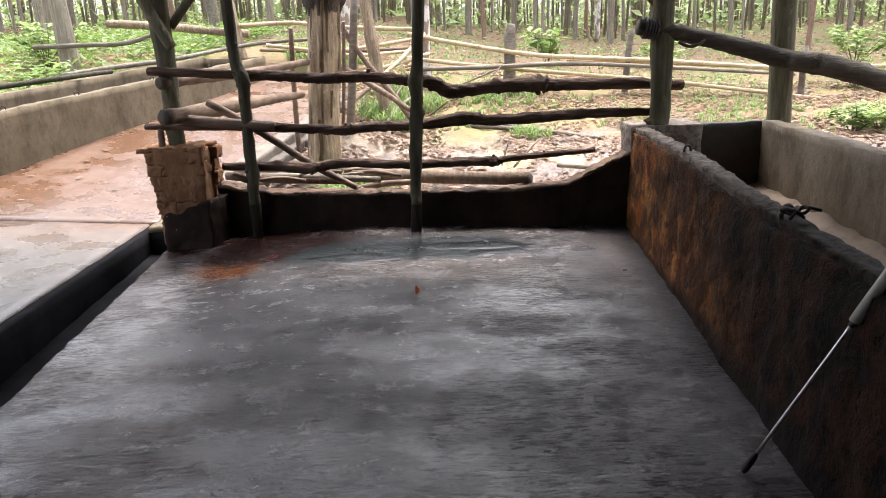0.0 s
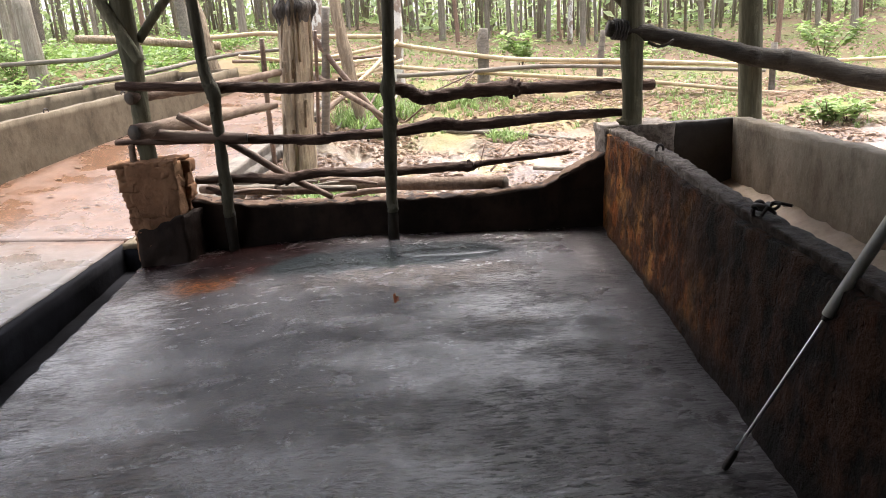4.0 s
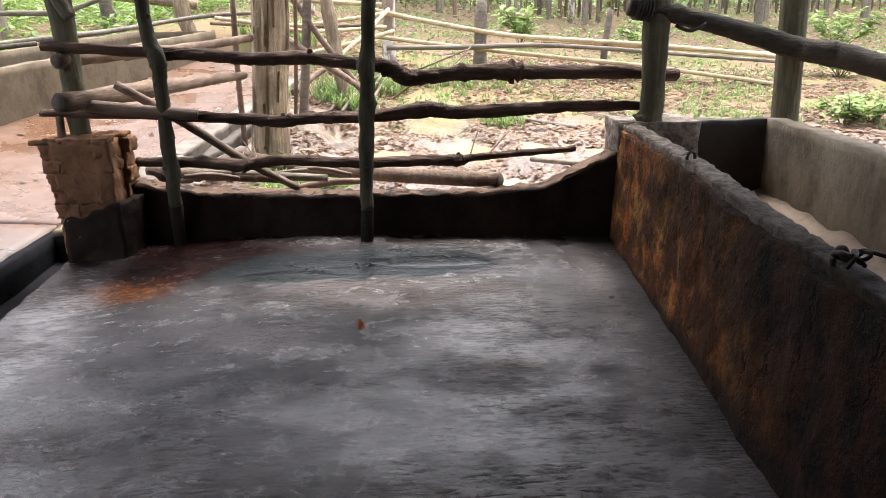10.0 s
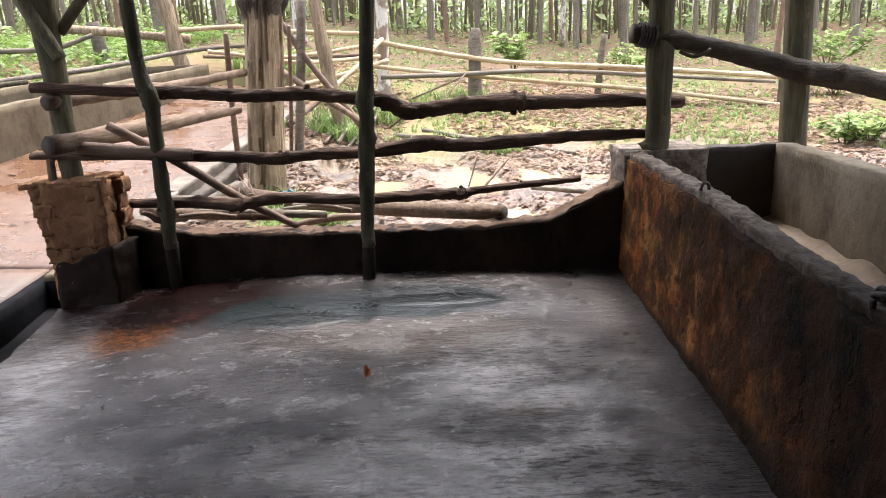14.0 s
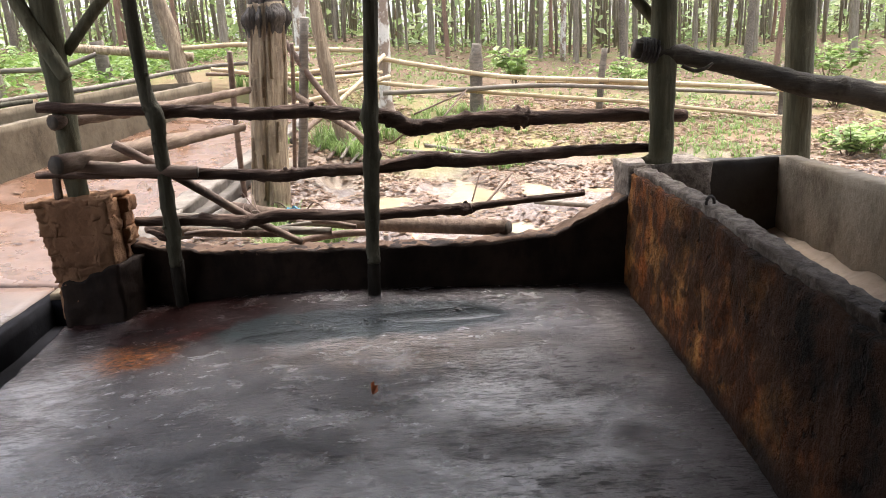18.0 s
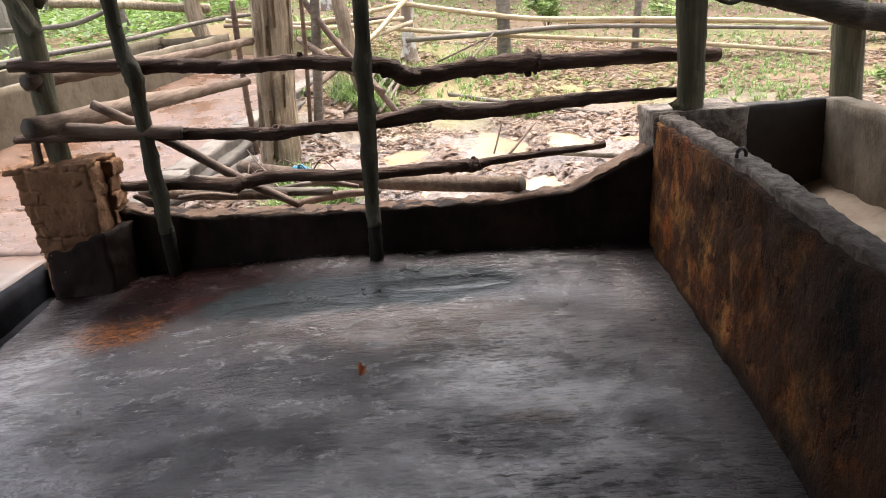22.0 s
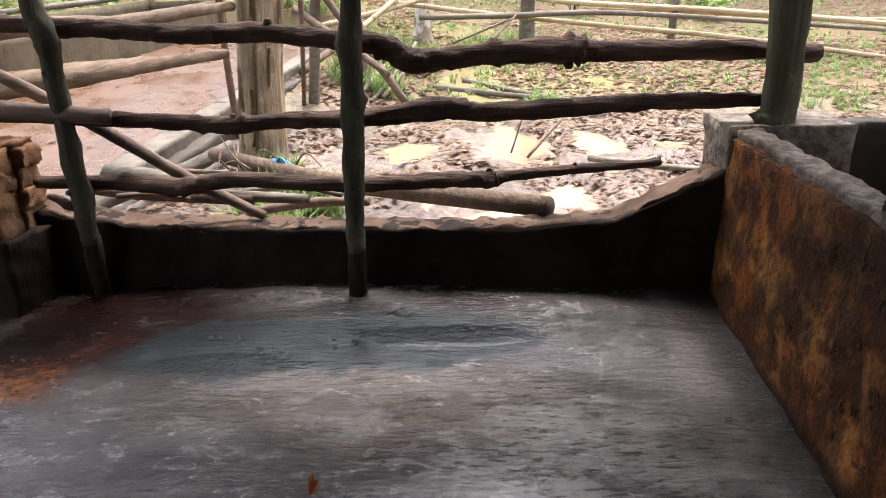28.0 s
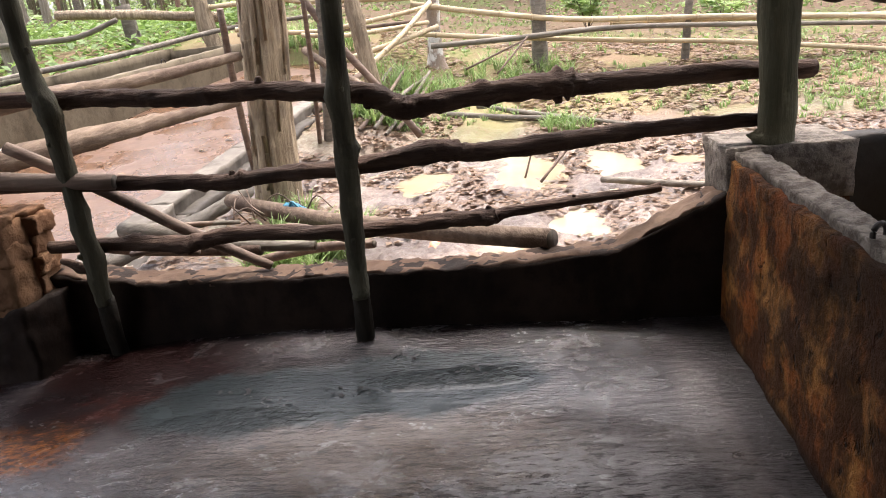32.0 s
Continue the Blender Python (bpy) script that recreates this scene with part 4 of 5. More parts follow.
def fence_post(points, label, seed):
    """A crooked upright pole with knots and broken twig stubs."""
    ob = tagged(new("fence_post"), label, "post", "fence posts")
    foot, low = (tuple(np.array(points[0]) + (np.array(points[1]) - np.array(points[0])) * u) for u in (0.66, 0.6))
    part("pole", tube(bmesh.new(), [low, *points[1:]], seed, 14, 9, 0.2, 5), POST, ob)
    # lowest length of the pole, with shade put into its colour
    part("wet_foot", tube(bmesh.new(), [points[0], foot], seed, 14, 9, 0.2, 0), SHADEWOOD, ob, "foot coloured black for the shade before the low wall")
    rd = random.Random(seed)
    for q in points[1:-2]:
        a = 3.4 + 2.4 * rd.random()
        way = Vector((math.cos(a), math.sin(a), 0.5))
        p = Vector(q[:3]) + Vector((0, 0, 0.06 * rd.random()))
        part("twig_stub", tube(bmesh.new(), [(*p, q[3] * 0.5), (*(p + way * q[3] * 1.0), q[3] * 0.34), (*(p + way * q[3] * 1.3), q[3] * 0.2)], seed + 1, 8, 2, 0.2), POST, ob)
    return ob


fence_post([(-1.27, 4.5, 0.0, 0.034), (-1.25, 4.43, 0.5, 0.037), (-1.232, 4.38, 0.95, 0.035), (-1.225, 4.36, 1.1, 0.044), (-1.265, 4.37, 1.25, 0.034), (-1.27, 4.36, 1.6, 0.034), (-1.3, 4.34, 3.0, 0.03)], "crooked thin upright pole of the stall fence", 4)
fence_post([(-0.2, 4.39, 0.0, 0.034), (-0.185, 4.37, 0.45, 0.036), (-0.163, 4.34, 0.79, 0.043), (-0.15, 4.31, 1.0, 0.036), (-0.11, 4.25, 1.6, 0.036), (-0.03, 4.17, 3.15, 0.03)], "dark upright pole in the middle of the stall fence", 5)
bar("stub_branch", [(-1.37, 4.42, 0.51, 0.01), (-1.34, 4.42, 0.5, 0.016), (-1.28, 4.43, 0.46, 0.018), (-1.245, 4.44, 0.43, 0.015)], WOOD, "short broken branch stub at the fence post's foot", "branch", "", 35, knots=2)
RG = "stall fence rails"


def fence_rail(points, mat, label, seed, stubs=2, rough=0.24):
    """A crooked rail: pole, sawn ends and broken branch stubs."""
    ob = tagged(new("fence_rail"), label, "fence rail", RG)
    part("pole", tube(bmesh.new(), points, seed, 22, 12, rough, 9, 0.006), mat, ob)
    for a, b in ((points[0], points[1]), (points[-1], points[-2])):
        way = (Vector(a[:3]) - Vector(b[:3])).normalized()
        p = Vector(a[:3])
        part("cut_end", tube(bmesh.new(), [(*(p - way * 0.01), a[3] * 0.88), (*(p + way * 0.004), a[3] * 0.8)], seed + 5, 12, 1, 0.1), CUT, ob, "dark sawn end")
    rd = random.Random(seed)
    for k in range(stubs):
        q = points[1 + int(rd.random() * (len(points) - 2))]
        a = 1.2 + 4.2 * rd.random()
        dx, dy, dz = 0.6 * (rd.random() - 0.5), -0.5 * abs(math.cos(a)), math.sin(a)
        part("branch_stub", tube(bmesh.new(), [(q[0], q[1], q[2], q[3] * 0.7), (q[0] + dx * q[3], q[1] + dy * q[3], q[2] + dz * q[3], q[3] * 0.45), (q[0] + 1.6 * dx * q[3], q[1] + 1.5 * dy * q[3], q[2] + 1.45 * dz * q[3], q[3] * 0.26)], seed + k, 8, 3, 0.3), mat, ob)
    return ob


fence_rail([(-1.83, 4.44, 1.175, 0.026), (-1.27, 4.43, 1.135, 0.03), (-1.0, 4.42, 1.115, 0.034), (-0.77, 4.41, 1.095, 0.032), (-0.45, 4.4, 1.09, 0.035), (-0.2, 4.385, 1.055, 0.033), (-0.06, 4.385, 1.04, 0.04), (0.05, 4.385, 0.98, 0.046), (0.14, 4.39, 0.98, 0.04), (0.38, 4.42, 1.0, 0.04), (0.62, 4.45, 0.995, 0.046), (0.75, 4.47, 0.985, 0.038), (1.18, 4.54, 0.975, 0.037), (1.59, 4.6, 0.945, 0.034)], WOOD, "crooked dark wooden top rail of the stall fence", 6, 3)
fence_rail([(-1.9, 4.45, 0.83, 0.018), (-1.28, 4.44, 0.805, 0.025), (-0.8, 4.43, 0.775, 0.029), (-0.62, 4.42, 0.76, 0.032), (-0.43, 4.42, 0.775, 0.029), (-0.15, 4.41, 0.775, 0.032), (0.17, 4.41, 0.8, 0.042), (0.3, 4.42, 0.785, 0.034), (0.65, 4.45, 0.79, 0.035), (1.0, 4.49, 0.795, 0.031), (1.37, 4.53, 0.785, 0.026)], WOOD, "crooked dark wooden middle rail of the stall fence", 7, 3)
fence_rail([(-1.45, 4.5, 0.55, 0.024), (-1.1, 4.5, 0.53, 0.03), (-0.86, 4.49, 0.515, 0.035), (-0.68, 4.48, 0.54, 0.03), (-0.2, 4.45, 0.52, 0.029), (0.18, 4.5, 0.51, 0.031), (0.34, 4.53, 0.5, 0.033), (0.41, 4.535, 0.512, 0.022), (0.67, 4.56, 0.53, 0.02), (1.015, 4.59, 0.54, 0.016)], WOOD, "broken dark wooden bottom rail of the stall fence", 8, 3)
fence_rail([(1.25, 4.46, 1.32, 0.05), (1.53, 4.47, 1.27, 0.048), (1.85, 4.5, 1.19, 0.054), (2.2, 4.52, 1.09, 0.06), (2.5, 4.5, 1.03, 0.07), (2.84, 4.45, 0.92, 0.066), (3.4, 4.4, 0.78, 0.065)], POSTX, "thick grey log rail tied between the roof posts", 9, 1, 0.1)
# rope lashing where the log rail is tied to the post
bm = bmesh.new()
for k in range(5):
    x = 1.29 + 0.018 * k
    tube(bm, [(x + 0.01 * math.sin(a), 4.462 + 0.058 * math.cos(a), 1.32 - 0.18 * (x - 1.25) + 0.058 * math.sin(a), 0.009) for a in np.linspace(0, 6.4, 15)], k, 6, 1, 0.15)
tagged(part("rope_lashing", bm, DARKROPE), "dark rope lashing round log rail and post", "rope")
bm = bmesh.new()
tube(bm, [(1.5, 4.43, 1.22, 0.012), (1.56, 4.42, 1.19, 0.011), (1.62, 4.42, 1.2, 0.01), (1.66, 4.42, 1.225, 0.007)], 3, 7, 4, 0.2)
tagged(part("wooden_hook", bm, CUT), "small dark forked wooden hook on the log rail", "hook")


def cut_log(name, points, mat, label, group, seed, **more):
    """A log with its sawn ends as parts."""
    log = tagged(new(name), label, "log", group)
    part("trunk", tube(bmesh.new(), points, seed, sides=14, **more), mat, log)
    for a, b in ((points[0], points[1]), (points[-1], points[-2])):
        way = (Vector(a[:3]) - Vector(b[:3])).normalized()
        p = Vector(a[:3])
        part("cut_end", tube(bmesh.new(), [(*(p - way * 0.01), a[3] * 0.9), (*(p + way * 0.004), a[3] * 0.86)], seed + 5, 14, 1, 0.06), CUT, log, "dark sawn end")
    return log


cut_log("log", [(-1.685, 4.21, 0.905, 0.05), (-1.46, 5.1, 0.9, 0.05), (-1.36, 5.8, 0.885, 0.036), (-1.24, 6.5, 0.87, 0.03)], LOGPALE, "thick peeled log with a dark cut end", "side logs", 10, knots=1, rough=0.22, steps=12)
cut_log("log", [(-1.75, 4.4, 1.1, 0.038), (-1.6, 5.0, 1.115, 0.04), (-1.45, 5.7, 1.11, 0.034), (-1.17, 6.52, 1.155, 0.03)], LOGPALE, "pale peeled log of the side fence", "side logs", 11, knots=1, rough=0.22, steps=12)
cut_log("log", [(-1.66, 4.39, 0.875, 0.034), (-1.38, 4.39, 0.84, 0.035), (-1.065, 4.395, 0.81, 0.03)], STICK, "short brown cut log lying along the fence rail", "side logs", 12)
cut_log("log", [(-1.49, 4.46, 0.97, 0.024), (-1.28, 4.5, 0.83, 0.026), (-1.08, 4.54, 0.68, 0.025), (-0.85, 4.6, 0.5, 0.024), (-0.6, 4.62, 0.35, 0.02)], STICK, "slanting brown stick behind the fence", "side logs", 13)
cut_log("log", [(-1.35, 6.35, 0.26, 0.045), (-0.9, 5.95, 0.25, 0.05), (-0.4, 5.43, 0.28, 0.05), (0.58, 4.61, 0.36, 0.045)], LOGPALE, "pale log with a blue rope lying on the mud", "loose logs", 14)
cut_log("log", [(-1.58, 5.02, 0.4, 0.03), (-1.25, 4.92, 0.385, 0.032), (-0.7, 4.83, 0.36, 0.026)], LOGPALE, "pale stick lying along the low wall", "loose logs", 41)
cut_log("log", [(-1.5, 5.2, 0.42, 0.038), (-1.2, 5.05, 0.42, 0.04), (-0.8, 4.9, 0.37, 0.03)], GREYPOLE, "grey log lying behind the low wall", "loose logs", 42, knots=2)
cut_log("log", [(-1.4, 6.9, 0.2, 0.045), (-1.5, 6.1, 0.2, 0.05), (-1.63, 5.75, 0.2, 0.05), (-1.72, 5.3, 0.2, 0.045)], WETLOG, "grey log lying beside the walkway", "loose logs", 43, knots=6, rough=0.22, steps=12)
cut_log("log", [(-0.9, 5.3, 0.16, 0.022), (-0.5, 5.05, 0.28, 0.024), (-0.2, 4.9, 0.32, 0.02)], STICK, "thin stick lying against the low wall", "loose logs", 46)
cut_log("log", [(-1.35, 4.95, 0.4, 0.026), (-1.0, 4.88, 0.39, 0.028), (-0.45, 4.82, 0.36, 0.022)], GREYPOLE, "grey stick lying along the low wall", "loose logs", 47)
cut_log("log", [(-1.62, 5.4, 0.36, 0.032), (-1.3, 5.3, 0.36, 0.034), (-0.95, 5.05, 0.38, 0.028)], STICK, "brown stick in the heap behind the wall", "loose logs", 48)
cut_log("log", [(-1.15, 5.6, 0.3, 0.03), (-1.05, 5.2, 0.36, 0.032), (-1.0, 4.86, 0.4, 0.028)], GREYPOLE, "grey stick in the heap behind the wall", "loose logs", 49)
# blue rope round the log
bm = bmesh.new()
for k in range(5):
    c = Vector((-0.86 + 0.018 * k, 5.92 - 0.017 * k, 0.25))
    tube(bm, [(c.x + 0.03 * math.cos(a) * 0.7, c.y + 0.03 * math.cos(a) * 0.7 + 0.03 * math.sin(a * 2) * 0.2, c.z + 0.056 * math.sin(a), 0.009) for a in np.linspace(0, 6.4, 13)], k, 6, 1, 0.2)
for k in range(4):
    tube(bm, [(-0.83, 5.87, 0.3, 0.008), (-0.8 + 0.03 * k, 5.84, 0.33 - 0.02 * k, 0.008), (-0.74 + 0.03 * k, 5.8 - 0.03 * k, 0.27, 0.007), (-0.72 + 0.05 * k, 5.76, 0.2 - 0.01 * k, 0.005)], k, 6, 4, 0.2)
tagged(part("blue_rope", bm, ROPE), "faded blue rope knotted round a pale log", "rope")


gate = tagged(new("gate_trunk"), "thick split grey tree trunk used as gate post", "tree trunk")
TX = lambda z: lerp(z, [0, 1.8, 3.4], [-1.13, -0.985, -0.9])


def split_trunk(prof, z0, z1, rings_n, depth):
    """A thick old trunk with uneven splits."""
    bm = bmesh.new()
    rings = []
    for z in np.linspace(z0, z1, rings_n):
        r0 = lerp(z, [p[0] for p in prof], [p[1] for p in prof])
        ring = []
        for k in range(44):
            a = 6.28318 * k / 44
            g = noise.noise(Vector((math.cos(a) * 6.5, math.sin(a) * 6.5, z * 0.9)))
            f = 1 - depth * max(0.0, g - 0.15) + 0.05 * noise.noise(Vector((math.cos(a) * 13, math.sin(a) * 13, z * 3.5))) + 0.05 * noise.noise(Vector((math.cos(a) * 2, math.sin(a) * 2, z * 2)))
            ring.append(bm.verts.new((TX(z) + r0 * f * math.cos(a), 6.66 + r0 * f * math.sin(a), z + 0.02 * noise.noise(Vector((a * 3, z, 0))))))
        rings.append(ring)
    for r, s in zip(rings, rings[1:]):
        for k in range(44):
            bm.faces.new((r[k], r[(k + 1) % 44], s[(k + 1) % 44], s[k]))
    bm.faces.new(rings[-1]), bm.faces.new(rings[0][::-1])
    return bm


part("trunk", split_trunk([(-0.1, 0.185), (0.15, 0.165), (0.5, 0.152), (1.4, 0.15), (1.8, 0.15)], -0.1, 1.8, 60, 0.5), TRUNK, gate)
part("broken_top", split_trunk([(1.55, 0.148), (1.62, 0.165), (1.67, 0.2), (1.71, 0.198), (1.78, 0.15), (1.86, 0.13), (2.2, 0.12), (2.7, 0.1)], 1.55, 2.7, 44, 1.2), BARKDARK, gate, "dark swollen broken crown")
rr = random.Random(77)
for k in range(12):
    a = -0.2 - 2.8 * rr.random()
    z0, ln, w = 0.15 + 1.1 * rr.random(), 0.15 + 0.5 * rr.random(), 0.005 + 0.006 * rr.random()
    bm = bmesh.new()
    left, right = [], []
    for j in range(6):
        z = z0 + ln * j / 5
        r = 0.149 + 0.006 + 0.014 * rr.random() * (j in (0, 5))
        for side, row in ((-1, left), (1, right)):
            b = a + side * w / 0.15 + 0.03 * math.sin(z * 9 + k)
            row.append(bm.verts.new((TX(z) + r * math.cos(b), 6.66 + r * math.sin(b), z)))
    for j in range(5):
        bm.faces.new((left[j], right[j], right[j + 1], left[j + 1]))
    bmesh.ops.solidify(bm, geom=bm.faces[:], thickness=0.006)
    part("bark_strip", bm, TRUNK if k % 3 else STRIP, gate)

# ---- stakes and poles round the gate trunk ----
SG = "gate stakes"
bar("stake", [(-1.48, 7.4, 0.1, 0.026), (-1.42, 7.1, 0.8, 0.026), (-1.36, 6.9, 1.46, 0.024)], STICK, "thin reddish stake beside the gate trunk", "stake", SG, 51)
bar("stake", [(-1.04, 8.23, 0.2, 0.05), (-0.95, 8.1, 0.9, 0.046), (-0.84, 7.9, 1.76, 0.042)], GREYPOLE, "grey squared stake with a flat top", "stake", SG, 52, rough=0.2)
bar("stake", [(-1.12, 8.2, 0.2, 0.02), (-1.02, 7.9, 0.9, 0.02), (-0.94, 7.6, 1.52, 0.018)], STICK, "thin dark stake beside the gate trunk", "stake", SG, 53)
bar("stake", [(-0.62, 9.0, 0.25, 0.075), (-0.72, 9.0, 0.94, 0.075), (-0.8, 9.0, 1.5, 0.07), (-0.86, 9.0, 2.15, 0.05)], TRUNK, "leaning weathered plank trunk behind the gate", "stake", SG, 54, rough=0.35, sides=14)
cut_log("log", [(-1.1, 8.0, 1.62, 0.03), (-0.8, 8.0, 1.14, 0.03), (-0.46, 8.0, 0.68, 0.032), (-0.2, 8.0, 0.3, 0.03)], STICK, "slanting pole leaning behind the gate", "gate poles", 55)
cut_log("log", [(-1.09, 8.04, 1.1, 0.03), (-0.8, 7.8, 0.92, 0.032), (-0.5, 7.6, 0.74, 0.03), (-0.3, 7.5, 0.6, 0.025)], LOGPALE, "peeled pole leaning behind the gate", "gate poles", 56)
cut_log("log", [(-1.1, 8.15, 0.58, 0.035), (-1.0, 8.6, 0.66, 0.035), (-0.8, 9.6, 0.8, 0.03)], LOGPALE, "pale pole with a cut end beside the walkway", "gate poles", 57)
rr = random.Random(8)
for k in range(5):
    x0, y0 = -0.95 + 0.12 * k + 0.06 * rr.random(), 8.4 + 0.25 * rr.random()
    cut_log("log", [(x0, y0, ground_z(x0, y0) + 0.03 + 0.03 * (k % 3), 0.018), (x0 + 0.15, y0 + 0.8, ground_z(x0 + 0.15, y0 + 0.8) + 0.06 + 0.04 * (k % 3), 0.02), (x0 + 0.25 + 0.2 * rr.random(), y0 + 1.8, ground_z(x0 + 0.3, y0 + 1.8) + 0.1 + 0.07 * (k % 2), 0.016)],
            (GREYPOLE, STICK, GREYPOLE)[k % 3], "weathered pole in a loose heap by the gate", "heap of poles", 60 + k)

# ---- far fence of bamboo and poles ----
FG = "far fence rails"


def rail(points, mat, label, seed, **more):
    return bar("far_rail", points, mat, label, "fence rail", FG, seed, sides=8, steps=4, **more)


def bamboo(points, label, seed, thick=0.03):
    """A bamboo cane with its nodes as parts."""
    cane = tagged(new("bamboo_rail"), label, "bamboo rail", FG)
    pts = [(*p, thick) for p in points]
    part("cane", tube(bmesh.new(), pts, seed, 8, 5, 0.04), BAMBOO, cane)
    line = curve_points(pts, 6)
    for a, b in zip(line[::2], line[1::2]):
        d = (b[:3] - a[:3]) / max(1e-6, np.linalg.norm(b[:3] - a[:3]))
        part("node", tube(bmesh.new(), [(*(a[:3] - d * 0.012), thick * 1.13), (*(a[:3] + d * 0.012), thick * 1.13)], 1, 8, 1, 0.0), BAMBOO, cane)
    return cane


bamboo([(-0.4, 11.15, 1.41), (0.31, 11.1, 1.25), (1.41, 11.1, 1.045), (2.4, 11.1, 0.95), (3.41, 11.1, 0.87), (5.45, 11.1, 0.66), (7.2, 11.1, 0.45)], "long pale bamboo rail sagging between posts", 71, 0.034)
bamboo([(-0.46, 11.0, 1.07), (0.6, 11.0, 0.92), (2.2, 11.0, 0.72), (3.41, 11.0, 0.58), (5.39, 11.0, 0.28), (6.88, 11.0, 0.06)], "long pale bamboo rail near the ground", 72, 0.03)
rail([(-0.2, 10.9, 0.9, 0.035), (0.83, 10.9, 0.89, 0.034), (2.24, 10.9, 0.88, 0.032), (5.35, 10.9, 0.6, 0.026)], GREYPOLE, "grey pole rail crossing the bamboo", 73, knots=2)
bamboo([(2.0, 11.2, 0.93), (3.4, 11.2, 0.84), (5.4, 11.2, 0.7), (8.5, 11.2, 0.62)], "second bamboo rail behind", 74, 0.028)
bamboo([(-2.9, 11.2, 1.63), (-2.09, 11.2, 1.64), (-1.63, 11.2, 1.57), (-0.25, 11.2, 1.47)], "pale bamboo top rail by the gate", 75, 0.032)
bamboo([(-2.3, 10.2, 1.33), (-1.43, 10.2, 1.22), (-0.56, 10.5, 1.3), (-0.2, 10.9, 1.36)], "bamboo rail behind the gate trunk", 76, 0.025)
bamboo([(-1.5, 9.9, 1.2), (-1.0, 9.9, 1.15), (-0.2, 10.8, 1.18)], "bamboo rail behind the gate trunk", 77, 0.024)
bamboo([(-1.3, 9.6, 0.86), (-0.6, 9.9, 1.0), (-0.1, 10.8, 1.12)], "slanting bamboo by the white tree", 78, 0.03)
bamboo([(-0.9, 9.4, 0.75), (-0.5, 10.0, 1.05), (-0.15, 10.7, 1.4)], "slanting bamboo by the white tree", 79, 0.028)
rail([(-4.9, 11.3, 1.74, 0.06), (-4.0, 11.3, 1.66, 0.062), (-2.8, 11.3, 1.5, 0.06)], TRUNK, "thick weathered plank rail", 80, rough=0.3)
bar("stake", [(-2.85, 11.2, 0.8, 0.1), (-2.95, 11.2, 1.31, 0.1), (-3.05, 11.2, 1.9, 0.1), (-3.2, 11.2, 2.6, 0.08)], TRUNK, "leaning grey plank trunk behind the trough", "stake", SG, 81, rough=0.35, sides=12)
rail([(-5.8, 10.8, 1.44, 0.035), (-5.05, 10.8, 1.44, 0.035), (-4.43, 10.8, 1.45, 0.034), (-3.95, 10.9, 1.6, 0.03)], GREYPOLE, "grey pole rail behind the long trough", 82, knots=1)
rail([(-4.4, 8.6, 1.08, 0.028), (-4.05, 9.0, 1.13, 0.03), (-3.42, 9.6, 1.2, 0.03), (-2.7, 11.1, 1.36, 0.028), (-1.7, 11.4, 1.4, 0.026)], GREYPOLE, "pole lying along the trough's back", 83)
rail([(-4.9, 7.6, 0.98, 0.03), (-4.4, 8.1, 1.04, 0.03), (-3.8, 8.6, 1.1, 0.026)], POST, "mossy pole lying along the trough's back", 84)
rail([(-2.7, 11.5, 1.27, 0.026), (-1.6, 11.5, 1.2, 0.024), (-0.4, 11.3, 1.2, 0.024)], STICK, "thin brown pole rail", 85)
PG = "far fence posts"
bar("fence_post", [(1.1, 11.2, 0.2, 0.1), (1.12, 11.2, 0.8, 0.095), (1.13, 11.2, 1.3, 0.09), (1.15, 11.2, 1.5, 0.06)], GREYPOLE, "stout grey post of the far fence", "post", PG, 86, rough=0.25)
bar("fence_post", [(2.87, 11.2, 0.2, 0.05), (2.92, 11.2, 0.95, 0.048), (2.97, 11.2, 1.35, 0.045)], GREYPOLE, "thin grey post of the far fence", "post", PG, 87, rough=0.2)
bar("fence_post", [(5.6, 11.2, 0.1, 0.05), (5.62, 11.2, 1.0, 0.05)], GREYPOLE, "thin grey post of the far fence", "post", PG, 88)
bar("fence_post", [(-5.34, 11.0, 0.7, 0.14), (-5.4, 11.0, 1.3, 0.13), (-5.45, 11.0, 2.4, 0.12)], BARK, "dark post standing in the weeds", "post", PG, 89)
bar("fence_post", [(-4.2, 11.9, 0.9, 0.12), (-4.24, 11.9, 1.4, 0.1), (-4.3, 11.9, 1.8, 0.1)], GREYPOLE, "cut grey stump post behind the trough", "post", PG, 90, rough=0.25)
# twigs and fallen poles on the mud
for k, pts in enumerate(([(-0.1, 9.5, 0.36, 0.014), (0.13, 9.2, 0.55, 0.012)], [(0.2, 10.5, 0.62, 0.014), (0.9, 10.8, 0.86, 0.012)], [(0.55, 10.3, 0.55, 0.012), (0.95, 10.8, 0.9, 0.01)], [(0.72, 6.95, 0.05, 0.012), (1.0, 7.2, 0.28, 0.01)], [(0.62, 7.2, 0.03, 0.008), (0.72, 7.3, 0.3, 0.006)])):
    bar("twig", pts, STICK, "thin bare twig sticking out of the mud", "twig", "twigs", 91 + k, sides=6)
for k, pts in enumerate(([(-0.05, 9.35, 0.28, 0.03), (0.6, 9.1, 0.22, 0.03), (1.2, 8.9, 0.18, 0.026)], [(0.3, 9.6, 0.3, 0.025), (1.0, 9.1, 0.2, 0.026), (1.9, 8.4, 0.1, 0.024)], [(1.1, 6.6, 0.11, 0.022), (1.6, 6.3, 0.1, 0.022), (2.3, 5.9, 0.1, 0.02)])):
    cut_log("log", pts, GREYPOLE, "fallen grey pole lying on the mud", "fallen poles", 96 + k)

